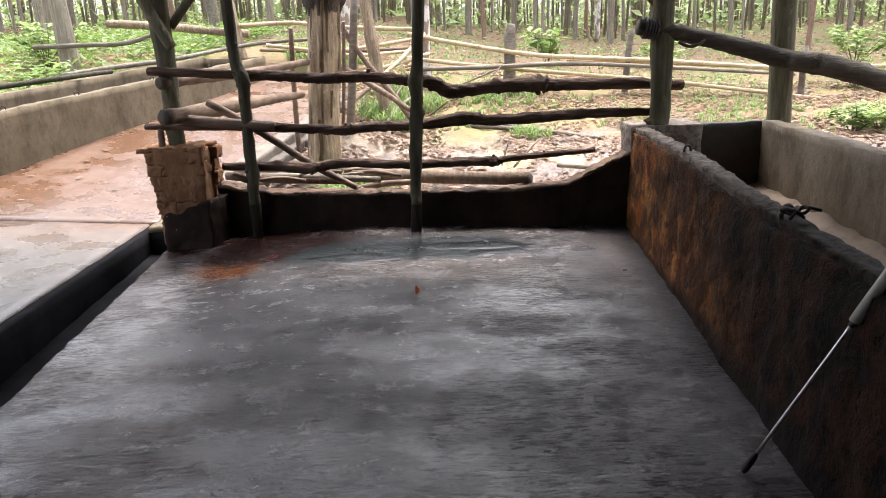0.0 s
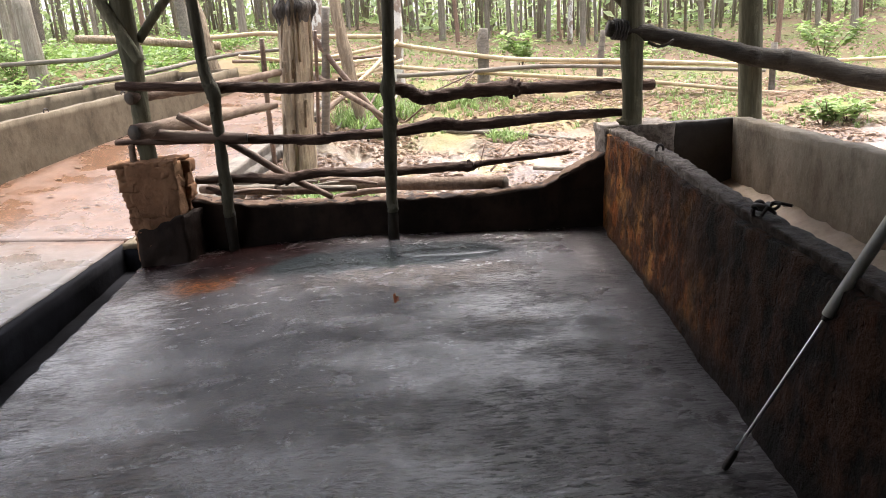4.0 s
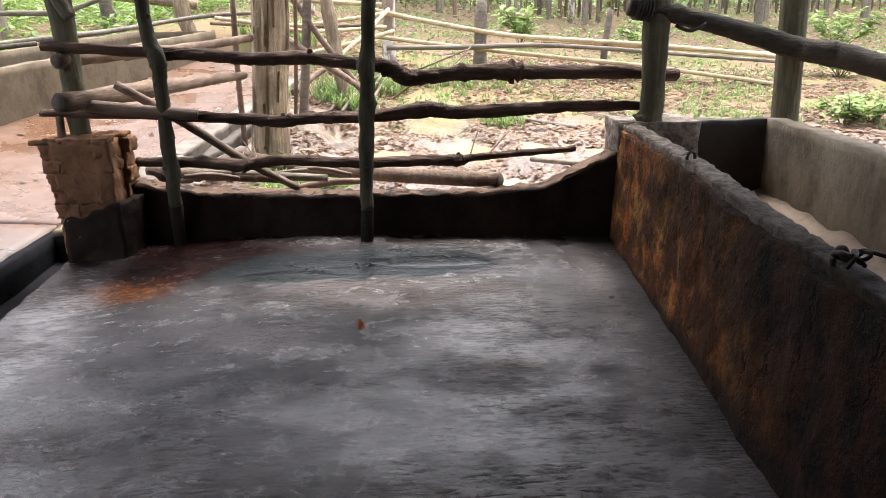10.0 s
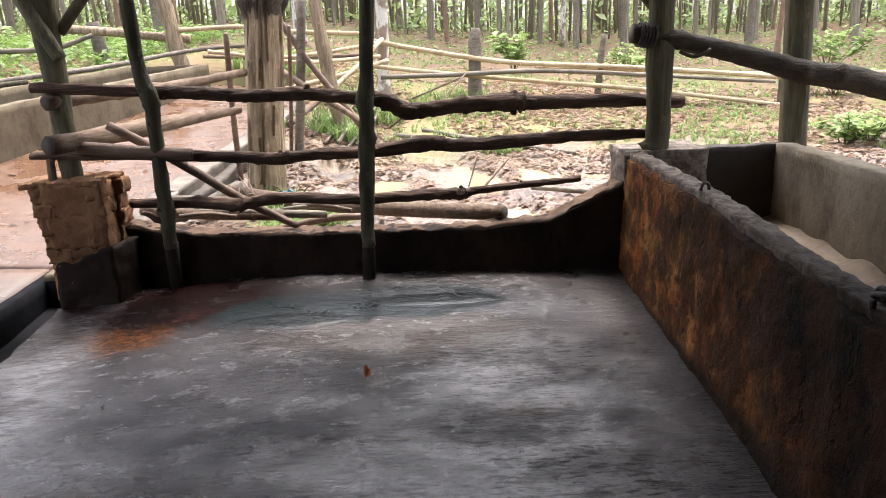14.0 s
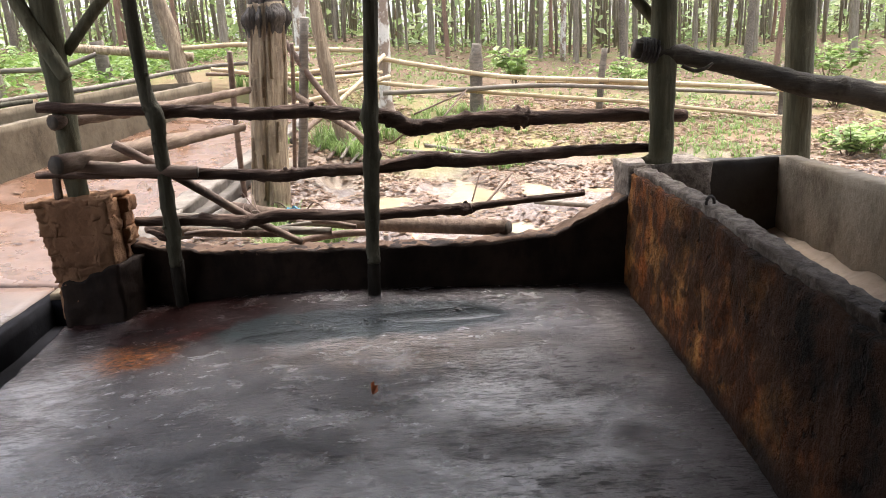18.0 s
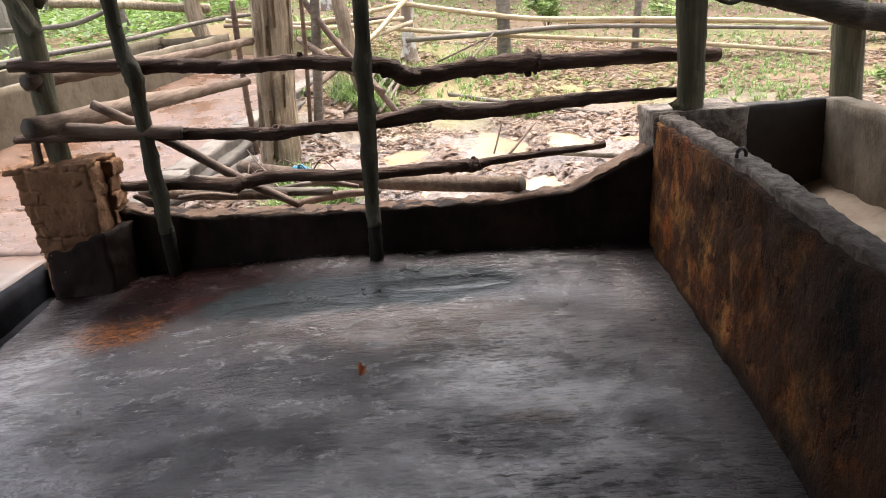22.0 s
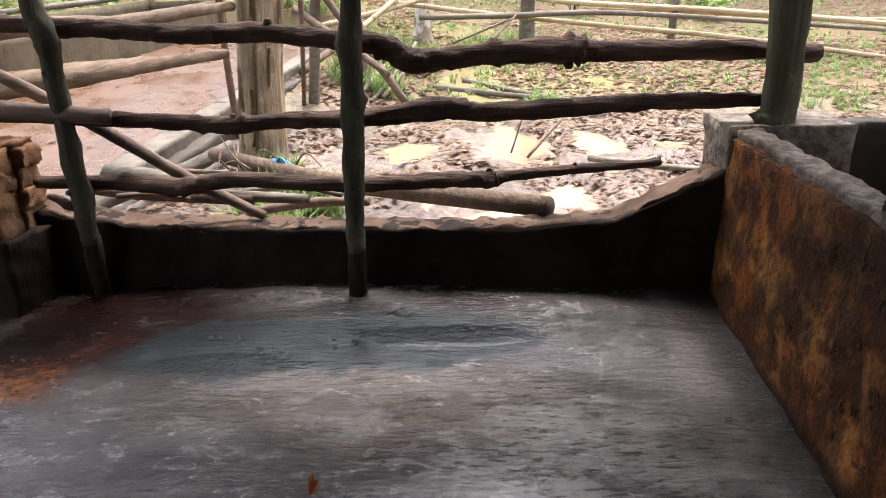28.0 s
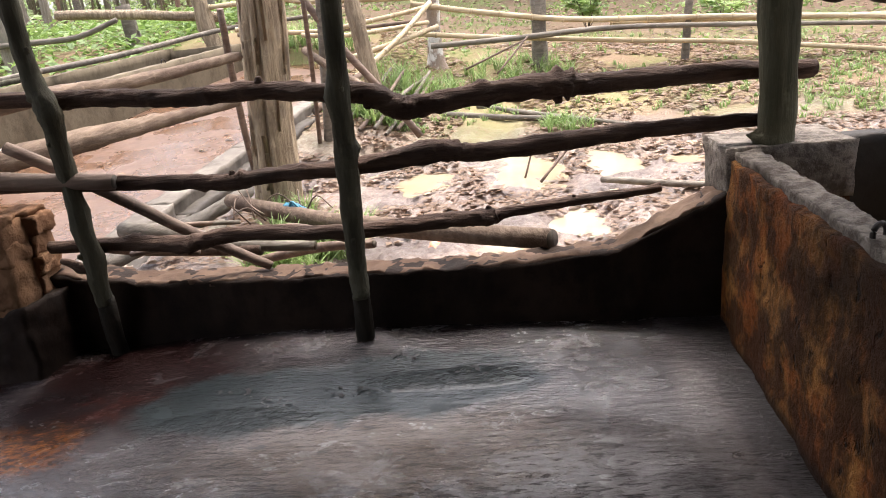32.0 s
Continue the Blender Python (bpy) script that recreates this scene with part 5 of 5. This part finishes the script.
# ---- the spraying lance leaning on the trough ----
lance = tagged(new("spray_lance"), "thin steel spray lance with grey grip leaning on the trough", "spray lance")
LA, LB = Vector((0.858, 1.645, -0.03)), Vector((1.2, 1.486, 0.758))
at = lambda u, r: (*(LA + (LB - LA) * u), r)
part("nozzle", tube(bmesh.new(), [at(0.0, 0.009), at(0.02, 0.012), at(0.06, 0.011), at(0.09, 0.007)], 1, 10, 3, 0.0), IRON, lance, "black nozzle")
part("rod", tube(bmesh.new(), [at(0.08, 0.0056), at(0.4, 0.0056), at(0.67, 0.0056)], 1, 12, 4, 0.0), STEEL, lance, "bare steel rod")
part("collar", tube(bmesh.new(), [at(0.645, 0.0085), at(0.665, 0.0095), at(0.675, 0.0095)], 1, 12, 2, 0.0), IRON, lance, "dark collar of the grip")
part("grip", tube(bmesh.new(), [at(0.672, 0.013), at(0.69, 0.0165), at(1.0, 0.0175), at(1.3, 0.0175)], 1, 14, 4, 0.03), GRIP, lance, "grey-green plastic grip")


# ---- foliage ----
def leaves_mesh(name, spots, mat, parent=None, fold=0.25):
    """Many small folded leaves; spots: x, y, z, size, heading, tip (rise of the leaf's way), roll."""
    verts, faces = [], []
    for x, y, z, s, head, tip, roll in spots:
        a = Vector((math.cos(head) * math.cos(tip), math.sin(head) * math.cos(tip), math.sin(tip)))
        side = Vector((-math.sin(head), math.cos(head), 0)) * math.cos(roll) + Vector((0, 0, math.sin(roll)))
        up = a.cross(side) * fold
        p = Vector((x, y, z))
        n = len(verts)
        w = 0.32 * s
        verts += [p, p + a * s * 0.5 + side * w + up * w, p + a * s, p + a * s * 0.5 - side * w + up * w]
        faces += [(n, n + 1, n + 2), (n, n + 2, n + 3)]
    data = bpy.data.meshes.new(name)
    data.from_pydata(verts, [], faces)
    data.materials.append(mat)
    ob = new(name, data)
    if parent is not None:
        ob.parent = parent
    return ob


def blades_mesh(name, tufts, mat, rnd):
    """Grass: tufts of curved blades; tufts: x, y, z, height, count."""
    verts, faces = [], []
    for x, y, z, h, count in tufts:
        for _ in range(count):
            head = rnd.random() * 6.283
            lean, w, hh = 0.3 + 0.9 * rnd.random(), 0.004 + 0.004 * rnd.random(), h * (0.6 + 0.6 * rnd.random())
            bx, by = x + 0.05 * (rnd.random() - 0.5), y + 0.05 * (rnd.random() - 0.5)
            dx, dy = math.cos(head), math.sin(head)
            n = len(verts)
            for u in (0, 0.45, 0.8):
                px, py, pz = bx + dx * lean * hh * u * u, by + dy * lean * hh * u * u, z + hh * u * (1 - 0.25 * u * lean)
                ww = w * (1 - 0.6 * u)
                verts += [(px - dy * ww, py + dx * ww, pz), (px + dy * ww, py - dx * ww, pz)]
            verts.append((bx + dx * lean * hh, by + dy * lean * hh, z + hh * (1 - 0.3 * lean)))
            faces += [(n, n + 1, n + 3, n + 2), (n + 2, n + 3, n + 5, n + 4), (n + 4, n + 5, n + 6)]
    data = bpy.data.meshes.new(name)
    data.from_pydata(verts, [], faces)
    data.materials.append(mat)
    return new(name, data)


rnd = random.Random(41)
U = rnd.random


def in_water(x, y):
    return any(((x - a) / b) ** 2 + ((y - c) / d) ** 2 < 1.0 for a, c, b, d in PUDDLES)


spots = []
while len(spots) < 30000:
    y = 4.95 + 8 * U() ** 1.1
    x = -1.6 + 6.5 * U() if y < 8 else -2 + 9 * U()
    if x < slab_right(y) + 0.03 and y < 11.3 or in_water(x, y) or noise.noise(Vector((x * 1.2, y * 1.2, 5))) < -0.25 + 0.5 * U() * (y < 7):
        continue
    spots.append((x, y, ground_height(x, y) + 0.006, 0.028 + 0.042 * U() + 0.003 * y * U(), 6.283 * U(), 0.4 * (U() - 0.3), 0.5 * (U() - 0.5)))
tagged(leaves_mesh("leaf_litter", spots, LITTER), "dead brown leaves trodden into the mud", "leaf litter", kind="stuff")
spots = []
for _ in range(7000):
    y = 12.5 + 24 * U() ** 1.3
    x = (U() - 0.5) * (y * 1.5 + 4)
    spots.append((x, y, ground_z(x, y) + 0.02 + 0.05 * U(), 0.08 + 0.005 * y * U(), 6.283 * U(), 0.3 * (U() - 0.3), 0.4 * (U() - 0.5)))
tagged(leaves_mesh("forest_litter", spots, FLOORLITTER), "brown fallen leaves on the forest floor", "leaf litter", kind="stuff")

tufts = []
for cx, cy, r, h, n in ((-0.72, 5.55, 0.3, 0.2, 70), (-0.55, 6.0, 0.2, 0.18, 30), (-1.0, 6.4, 0.2, 0.2, 24), (-0.65, 9.0, 0.35, 0.25, 80), (-0.4, 10.2, 0.5, 0.25, 90), (-1.7, 11.6, 0.6, 0.3, 90),
                       (0.85, 10.8, 0.7, 0.22, 90), (1.13, 8.75, 0.25, 0.15, 40), (3.5, 8.6, 0.6, 0.1, 50), (1.6, 10.2, 1.2, 0.1, 60), (3.6, 10.0, 1.3, 0.1, 60), (5.2, 9.4, 1.5, 0.12, 70), (-0.2, 9.6, 0.8, 0.1, 50)):
    for _ in range(n):
        a, q = 6.283 * U(), r * math.sqrt(U())
        x, y = cx + q * math.cos(a), cy + q * math.sin(a)
        tufts.append((x, y, ground_height(x, y) - 0.01, h * (0.6 + 0.6 * U()), 9))
for _ in range(3400):
    y = 8.9 + 13 * U() ** 1.2
    x = (U() - 0.45) * (y * 1.3 + 2)
    if x < slab_right(y) and y < 11.4 or noise.noise(Vector((x * 0.6, y * 0.6, 9))) < -0.12:
        continue
    tufts.append((x, y, ground_height(x, y) if y < 20 else ground_z(x, y), 0.03 + 0.06 * U() + 0.0015 * y, 8))
tagged(blades_mesh("grass", tufts, GRASS, rnd), "tufts of fresh green grass in the mud", "grass", kind="stuff")

# weeds behind the long trough and at the edge of the wood
spots = []
for _ in range(9000):
    y = 5.5 + 13 * U()
    x = left_wall_x(min(y, 11.0)) - 1.08 - 6 * U() ** 1.3
    g = ground_z(x, y) if y > 11 else max(ground_z(x, y), slab_z(left_wall_x(y), y) + 0.05)
    top = 0.28 + 0.22 * noise.noise(Vector((x, y, 0)))
    spots.append((x, y, g + top * U(), 0.08 + 0.08 * U(), 6.283 * U(), 0.9 * (U() - 0.3), 1.0 * (U() - 0.5)))
for _ in range(11000):
    y = 11.5 + 26 * U()
    x = (U() - 0.5) * (y * 1.5 + 2)
    if noise.noise(Vector((x * 0.35, y * 0.25, 3))) < -0.12 or (x < slab_right(11) and y < 11.6):
        continue
    spots.append((x, y, ground_z(x, y) + (0.05 + 0.018 * (y - 11)) * U(), 0.05 + 0.005 * y * U(), 6.283 * U(), 0.9 * (U() - 0.3), 1.0 * (U() - 0.5)))
tagged(leaves_mesh("weeds", spots, LEAF), "bright green weeds behind the trough and under the trees", "weeds", kind="stuff")


def bush(x, y, wide, high, count, size, seed, label):
    r = random.Random(seed)
    z = ground_z(x, y)
    ob = tagged(new("bush"), label, "bush", "bushes")
    tips = []
    for k in range(9):
        a = 6.283 * k / 9 + r.random()
        q = wide * (0.3 + 0.7 * r.random())
        tip = (x + q * math.cos(a), y + q * math.sin(a), z + high * (0.55 + 0.45 * r.random()))
        bm = bmesh.new()
        tube(bm, [(x, y, z - 0.03, 0.008), ((x + tip[0]) / 2 + 0.03, (y + tip[1]) / 2, z + 0.6 * (tip[2] - z), 0.006), (*tip, 0.003)], k, 6, 3, 0.1)
        part("stem", bm, STICK, ob)
        tips.append(tip)
    spots = []
    for _ in range(count):
        t = r.choice(tips)
        u = 0.35 + 0.65 * r.random()
        spots.append((x + (t[0] - x) * u + 0.12 * (r.random() - 0.5), y + (t[1] - y) * u + 0.12 * (r.random() - 0.5), z + (t[2] - z) * u + 0.08 * (r.random() - 0.4), size * (0.6 + 0.8 * r.random()), 6.283 * r.random(), 0.8 * (r.random() - 0.4), r.random() - 0.5))
    leaves_mesh("foliage", spots, BUSHLEAF, ob)


bush(4.75, 8.15, 0.35, 0.4, 260, 0.1, 1, "leafy green bush on the mud behind the trough")
bush(5.2, 8.4, 0.3, 0.35, 200, 0.1, 2, "leafy green bush beside a fallen branch")
bush(2.25, 14.9, 0.55, 0.75, 260, 0.16, 3, "light green young bush by the far fence")
bush(4.5, 15.0, 0.7, 0.6, 240, 0.15, 5, "low green bush at the edge of the wood")
bush(8.5, 15.0, 0.9, 0.9, 260, 0.17, 6, "green bush at the edge of the wood")
bush(6.9, 12.0, 0.5, 0.5, 200, 0.12, 8, "small green bush by the far fence")
bush(-5.0, 9.5, 0.6, 0.6, 260, 0.12, 9, "bright green bush behind the long trough")
bush(-6.0, 11.5, 0.7, 0.7, 260, 0.14, 10, "bright green bush behind the long trough")


# ---- trees ----
def tree_model(seed, r, h, lean, mat, crown_low, leaf_count):
    """One tree at the origin: bent trunk with limbs, and a loose crown of leaves."""
    rd = random.Random(seed)
    ob = tagged(new("tree"), "slender grey forest tree with a thin high crown", "tree", "forest trees")
    bm = bmesh.new()
    pts = [(0, 0, -0.2, r * 1.35), (0.01, 0, 0.25, r * 1.08)]
    for k in range(1, 6):
        u = k / 5
        pts.append((lean * u * u + 0.12 * (rd.random() - 0.5), 0.12 * (rd.random() - 0.5), h * u, r * (1 - 0.75 * u)))
    tube(bm, pts, seed, 9, 3, 0.12, 2)
    tips = [pts[-1][:3]]
    for k in range(7):
        u = crown_low + (0.96 - crown_low) * rd.random()
        a = 6.283 * rd.random()
        q = 0.7 + 1.1 * rd.random()
        base = (lean * u * u, 0, h * u)
        tip = (base[0] + q * math.cos(a), base[1] + q * math.sin(a), base[2] + 0.5 + 1.0 * rd.random())
        tube(bm, [(*base, r * 0.3), ((base[0] + tip[0]) / 2, (base[1] + tip[1]) / 2, base[2] + 0.35 * (tip[2] - base[2]), r * 0.2), (*tip, r * 0.07)], k, 6, 2, 0.1)
        tips.append(tip)
    part("trunk", bm, mat, ob)
    spots = []
    for _ in range(leaf_count):
        t = rd.choice(tips)
        spots.append((t[0] + 0.7 * rd.gauss(0, 0.6), t[1] + 0.7 * rd.gauss(0, 0.6), t[2] + 0.4 * rd.gauss(0, 0.8), 0.22 + 0.16 * rd.random(), 6.283 * rd.random(), rd.random() - 0.6, rd.random() - 0.5))
    leaves_mesh("crown", spots, CROWN, ob)
    return ob


MODELS = [tree_model(k, 0.042 + 0.013 * k, 9.0 + 0.5 * k, (-0.5, 0.4, 0.1, -0.2, 0.7, 0.0)[k], (BARK, BARK, REDBARK, BARK, GREYPOLE, BARK)[k], 0.55, 90) for k in range(6)]
PLACES = [(-2.74, 22.9, 1), (1.57, 23.2, 2), (4.08, 30.0, 4), (4.7, 25.0, 3), (1.2, 25.5, 5), (3.4, 25.2, 1), (-6.7, 25.0, 2), (-4.6, 25.5, 0), (7.1, 24.0, 4), (10.6, 27.0, 3), (11.3, 24.0, 5), (13.8, 25.0, 3), (16.5, 22.0, 5), (-4.9, 17.0, 4), (-8.5, 16.5, 3), (9.5, 19.0, 2), (-11.0, 22.0, 5), (6.3, 21.0, 0)]
rd = random.Random(19)
while len(PLACES) < 300:
    y = 20 + 32 * rd.random() ** 0.9
    x = (rd.random() - 0.5) * (y * 1.45 + 8)
    if all((x - a) ** 2 + (y - b) ** 2 > 1.4 for a, b, _ in PLACES):
        PLACES.append((x, y, rd.choice((0, 0, 0, 1, 1, 1, 2, 3, 3, 4, 5))))
for _ in range(16):
    a = 6.283 * rd.random()
    PLACES.append((rd.choice((-1, 1)) * (12 + 10 * rd.random()), -14 + 24 * rd.random(), rd.choice((1, 3, 5))))
for n, (x, y, k) in enumerate(PLACES):
    place = pose(x, y, ground_z(x, y) if y > 4 else 0.05, 0, 3 * (rd.random() - 0.65), 360 * rd.random())
    copy_thing(MODELS[k], place)
for m in MODELS:
    for o in (*m.children_recursive, m):
        bpy.data.objects.remove(o)
ob = bar("white_tree", [(-0.17, 11.3, 0.5, 0.2), (-0.18, 11.3, 0.72, 0.115), (-0.17, 11.3, 1.0, 0.085), (-0.15, 11.3, 1.5, 0.08), (-0.12, 11.3, 3.0, 0.075), (-0.05, 11.3, 6.0, 0.06)], BIRCH, "white lichen-covered tree standing at the fence corner", "tree", "", 101, sides=14, rough=0.15)
bar("white_tree", [(-1.85, 16.0, 0.9, 0.16), (-1.85, 16.0, 1.6, 0.13), (-1.8, 16.0, 6.0, 0.1)], BIRCH, "pale spotted tree behind the gate", "tree", "", 102, sides=12, rough=0.15)
bar("white_tree", [(5.2, 24.0, 1.0, 0.09), (5.25, 24.0, 3.0, 0.08), (5.3, 24.0, 7.0, 0.06)], BIRCH, "thin pale tree in the wood", "tree", "", 103, sides=10)
# thin saplings and the leafy depth of the wood
bm = bmesh.new()
for k in range(900):
    y = 26 + 44 * rd.random()
    x = (rd.random() - 0.5) * (y * 1.5 + 6)
    z, r, h = ground_z(x, y), 0.02 + 0.05 * rd.random(), 6 + 4 * rd.random()
    tube(bm, [(x, y, z - 0.1, r), (x + 0.5 * (rd.random() - 0.5), y, z + h * 0.5, r * 0.85), (x + 1.2 * (rd.random() - 0.5), y, z + h, r * 0.4)], k, 5, 2, 0.0)
tagged(part("far_trunks", bm, BARK), "countless thin trunks deep in the wood", "far trunks", kind="stuff")
# far leaves; their pale colour stands in for haze between the trunks
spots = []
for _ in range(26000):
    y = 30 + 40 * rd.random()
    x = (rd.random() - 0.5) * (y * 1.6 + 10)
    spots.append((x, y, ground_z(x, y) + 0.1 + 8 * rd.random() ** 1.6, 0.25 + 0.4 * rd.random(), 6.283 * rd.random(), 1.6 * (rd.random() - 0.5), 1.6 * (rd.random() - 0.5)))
tagged(leaves_mesh("far_foliage", spots, HAZELEAF), "foliage deep in the wood, paled to stand for haze", "far foliage", kind="stuff")

# dry twigs caught at the gate trunk's foot
rt = random.Random(66)
for k in range(9):
    x, y = -1.25 + 0.5 * rt.random(), 5.75 + 0.5 * rt.random()
    a, ln = 6.283 * rt.random(), 0.12 + 0.22 * rt.random()
    z = 0.2 + 0.05 * rt.random()
    bar("twig", [(x, y, z, 0.006), (x + 0.5 * ln * math.cos(a), y + 0.4 * ln * math.sin(a), z + 0.09 * rt.random() + 0.03, 0.005), (x + ln * math.cos(a), y + 0.8 * ln * math.sin(a), z + 0.02 + 0.16 * rt.random(), 0.003)], STICK, "thin dry twig caught among the logs", "twig", "twigs", 200 + k, sides=6, steps=3)
rt = random.Random(67)
for k in range(8):
    x, y = -1.45 + 0.8 * rt.random(), 4.84 + 0.3 * rt.random()
    a, ln = -0.5 + 0.9 * rt.random(), 0.3 + 0.3 * rt.random()
    z = 0.385 + 0.03 * rt.random()
    bar("stick", [(x, y, z, 0.013), (x + 0.5 * ln * math.cos(a), y + 0.5 * ln * math.sin(a), z + 0.012, 0.014), (x + ln * math.cos(a), y + ln * math.sin(a), z - 0.01, 0.011)], (STICK, GREYPOLE)[k % 2], "broken stick in the heap behind the low wall", "stick", "heap of sticks", 230 + k, sides=8, steps=4)

# ---- small things on floor and walkway ----
ob = leaves_mesh("orange_leaf", [(-0.18, 3.2, floor_z(-0.18, 3.2) + 0.004, 0.055, 1.3, 0.9, 0.9), (-0.175, 3.195, floor_z(-0.18, 3.2) + 0.004, 0.045, 1.0, 0.7, 0.5)], ORANGE, None, 0.5)
tagged(ob, "curled orange dead leaf on the wet floor", "leaf")
spots = []
for _ in range(40):
    y = 5.3 + 5.5 * U()
    x = left_wall_x(y) + 0.1 + (slab_right(y) - left_wall_x(y) - 0.2) * U()
    spots.append((x, y, slab_z(x, y) + 0.008, 0.05 + 0.05 * U(), 6.283 * U(), 0.15, 0.2 * (U() - 0.5)))
for _ in range(14):
    y = 2.6 + 2.3 * U()
    spots.append((-2.4 - 1.4 * U(), y, slab_z(-3.0, y) + 0.02, 0.05 + 0.04 * U(), 6.283 * U(), 0.15, 0.2))
tagged(leaves_mesh("fallen_leaves", spots, LITTER), "scattered fallen leaves on the wet walkway", "leaves", kind="stuff")
spots = []
for _ in range(60):
    x, y = -1.8 + 2.9 * U(), 0.8 + 3.6 * U()
    spots.append((x, y, floor_z(x, y) + 0.004, 0.008 + 0.018 * U() ** 2, 6.283 * U(), 0.3 * U(), 0.4 * (U() - 0.5)))
for cx, cy in ((0.26, 4.08), (-0.45, 3.92), (-0.2, 3.98), (-0.06, 4.2), (-0.6, 4.0), (-1.3, 3.95)):
    for _ in range(9):
        spots.append((cx + 0.16 * (U() - 0.5), cy + 0.06 * (U() - 0.5), floor_z(cx, cy) + 0.004, 0.012 + 0.022 * U(), 6.283 * U(), 0.25 * U(), 0.5 * (U() - 0.5)))
tagged(leaves_mesh("floor_scraps", spots, CHAFF), "dark wet scraps of dung and straw on the floor", "scraps", kind="stuff")
ob = leaves_mesh("litter_scrap", [(0.02, 5.15, 0.2, 0.09, 0.6, 0.2, 0.2), (0.06, 5.12, 0.2, 0.07, 2.0, 0.3, 0.2)], PLASTIC)
tagged(ob, "faded orange scrap of litter on the mud", "litter")
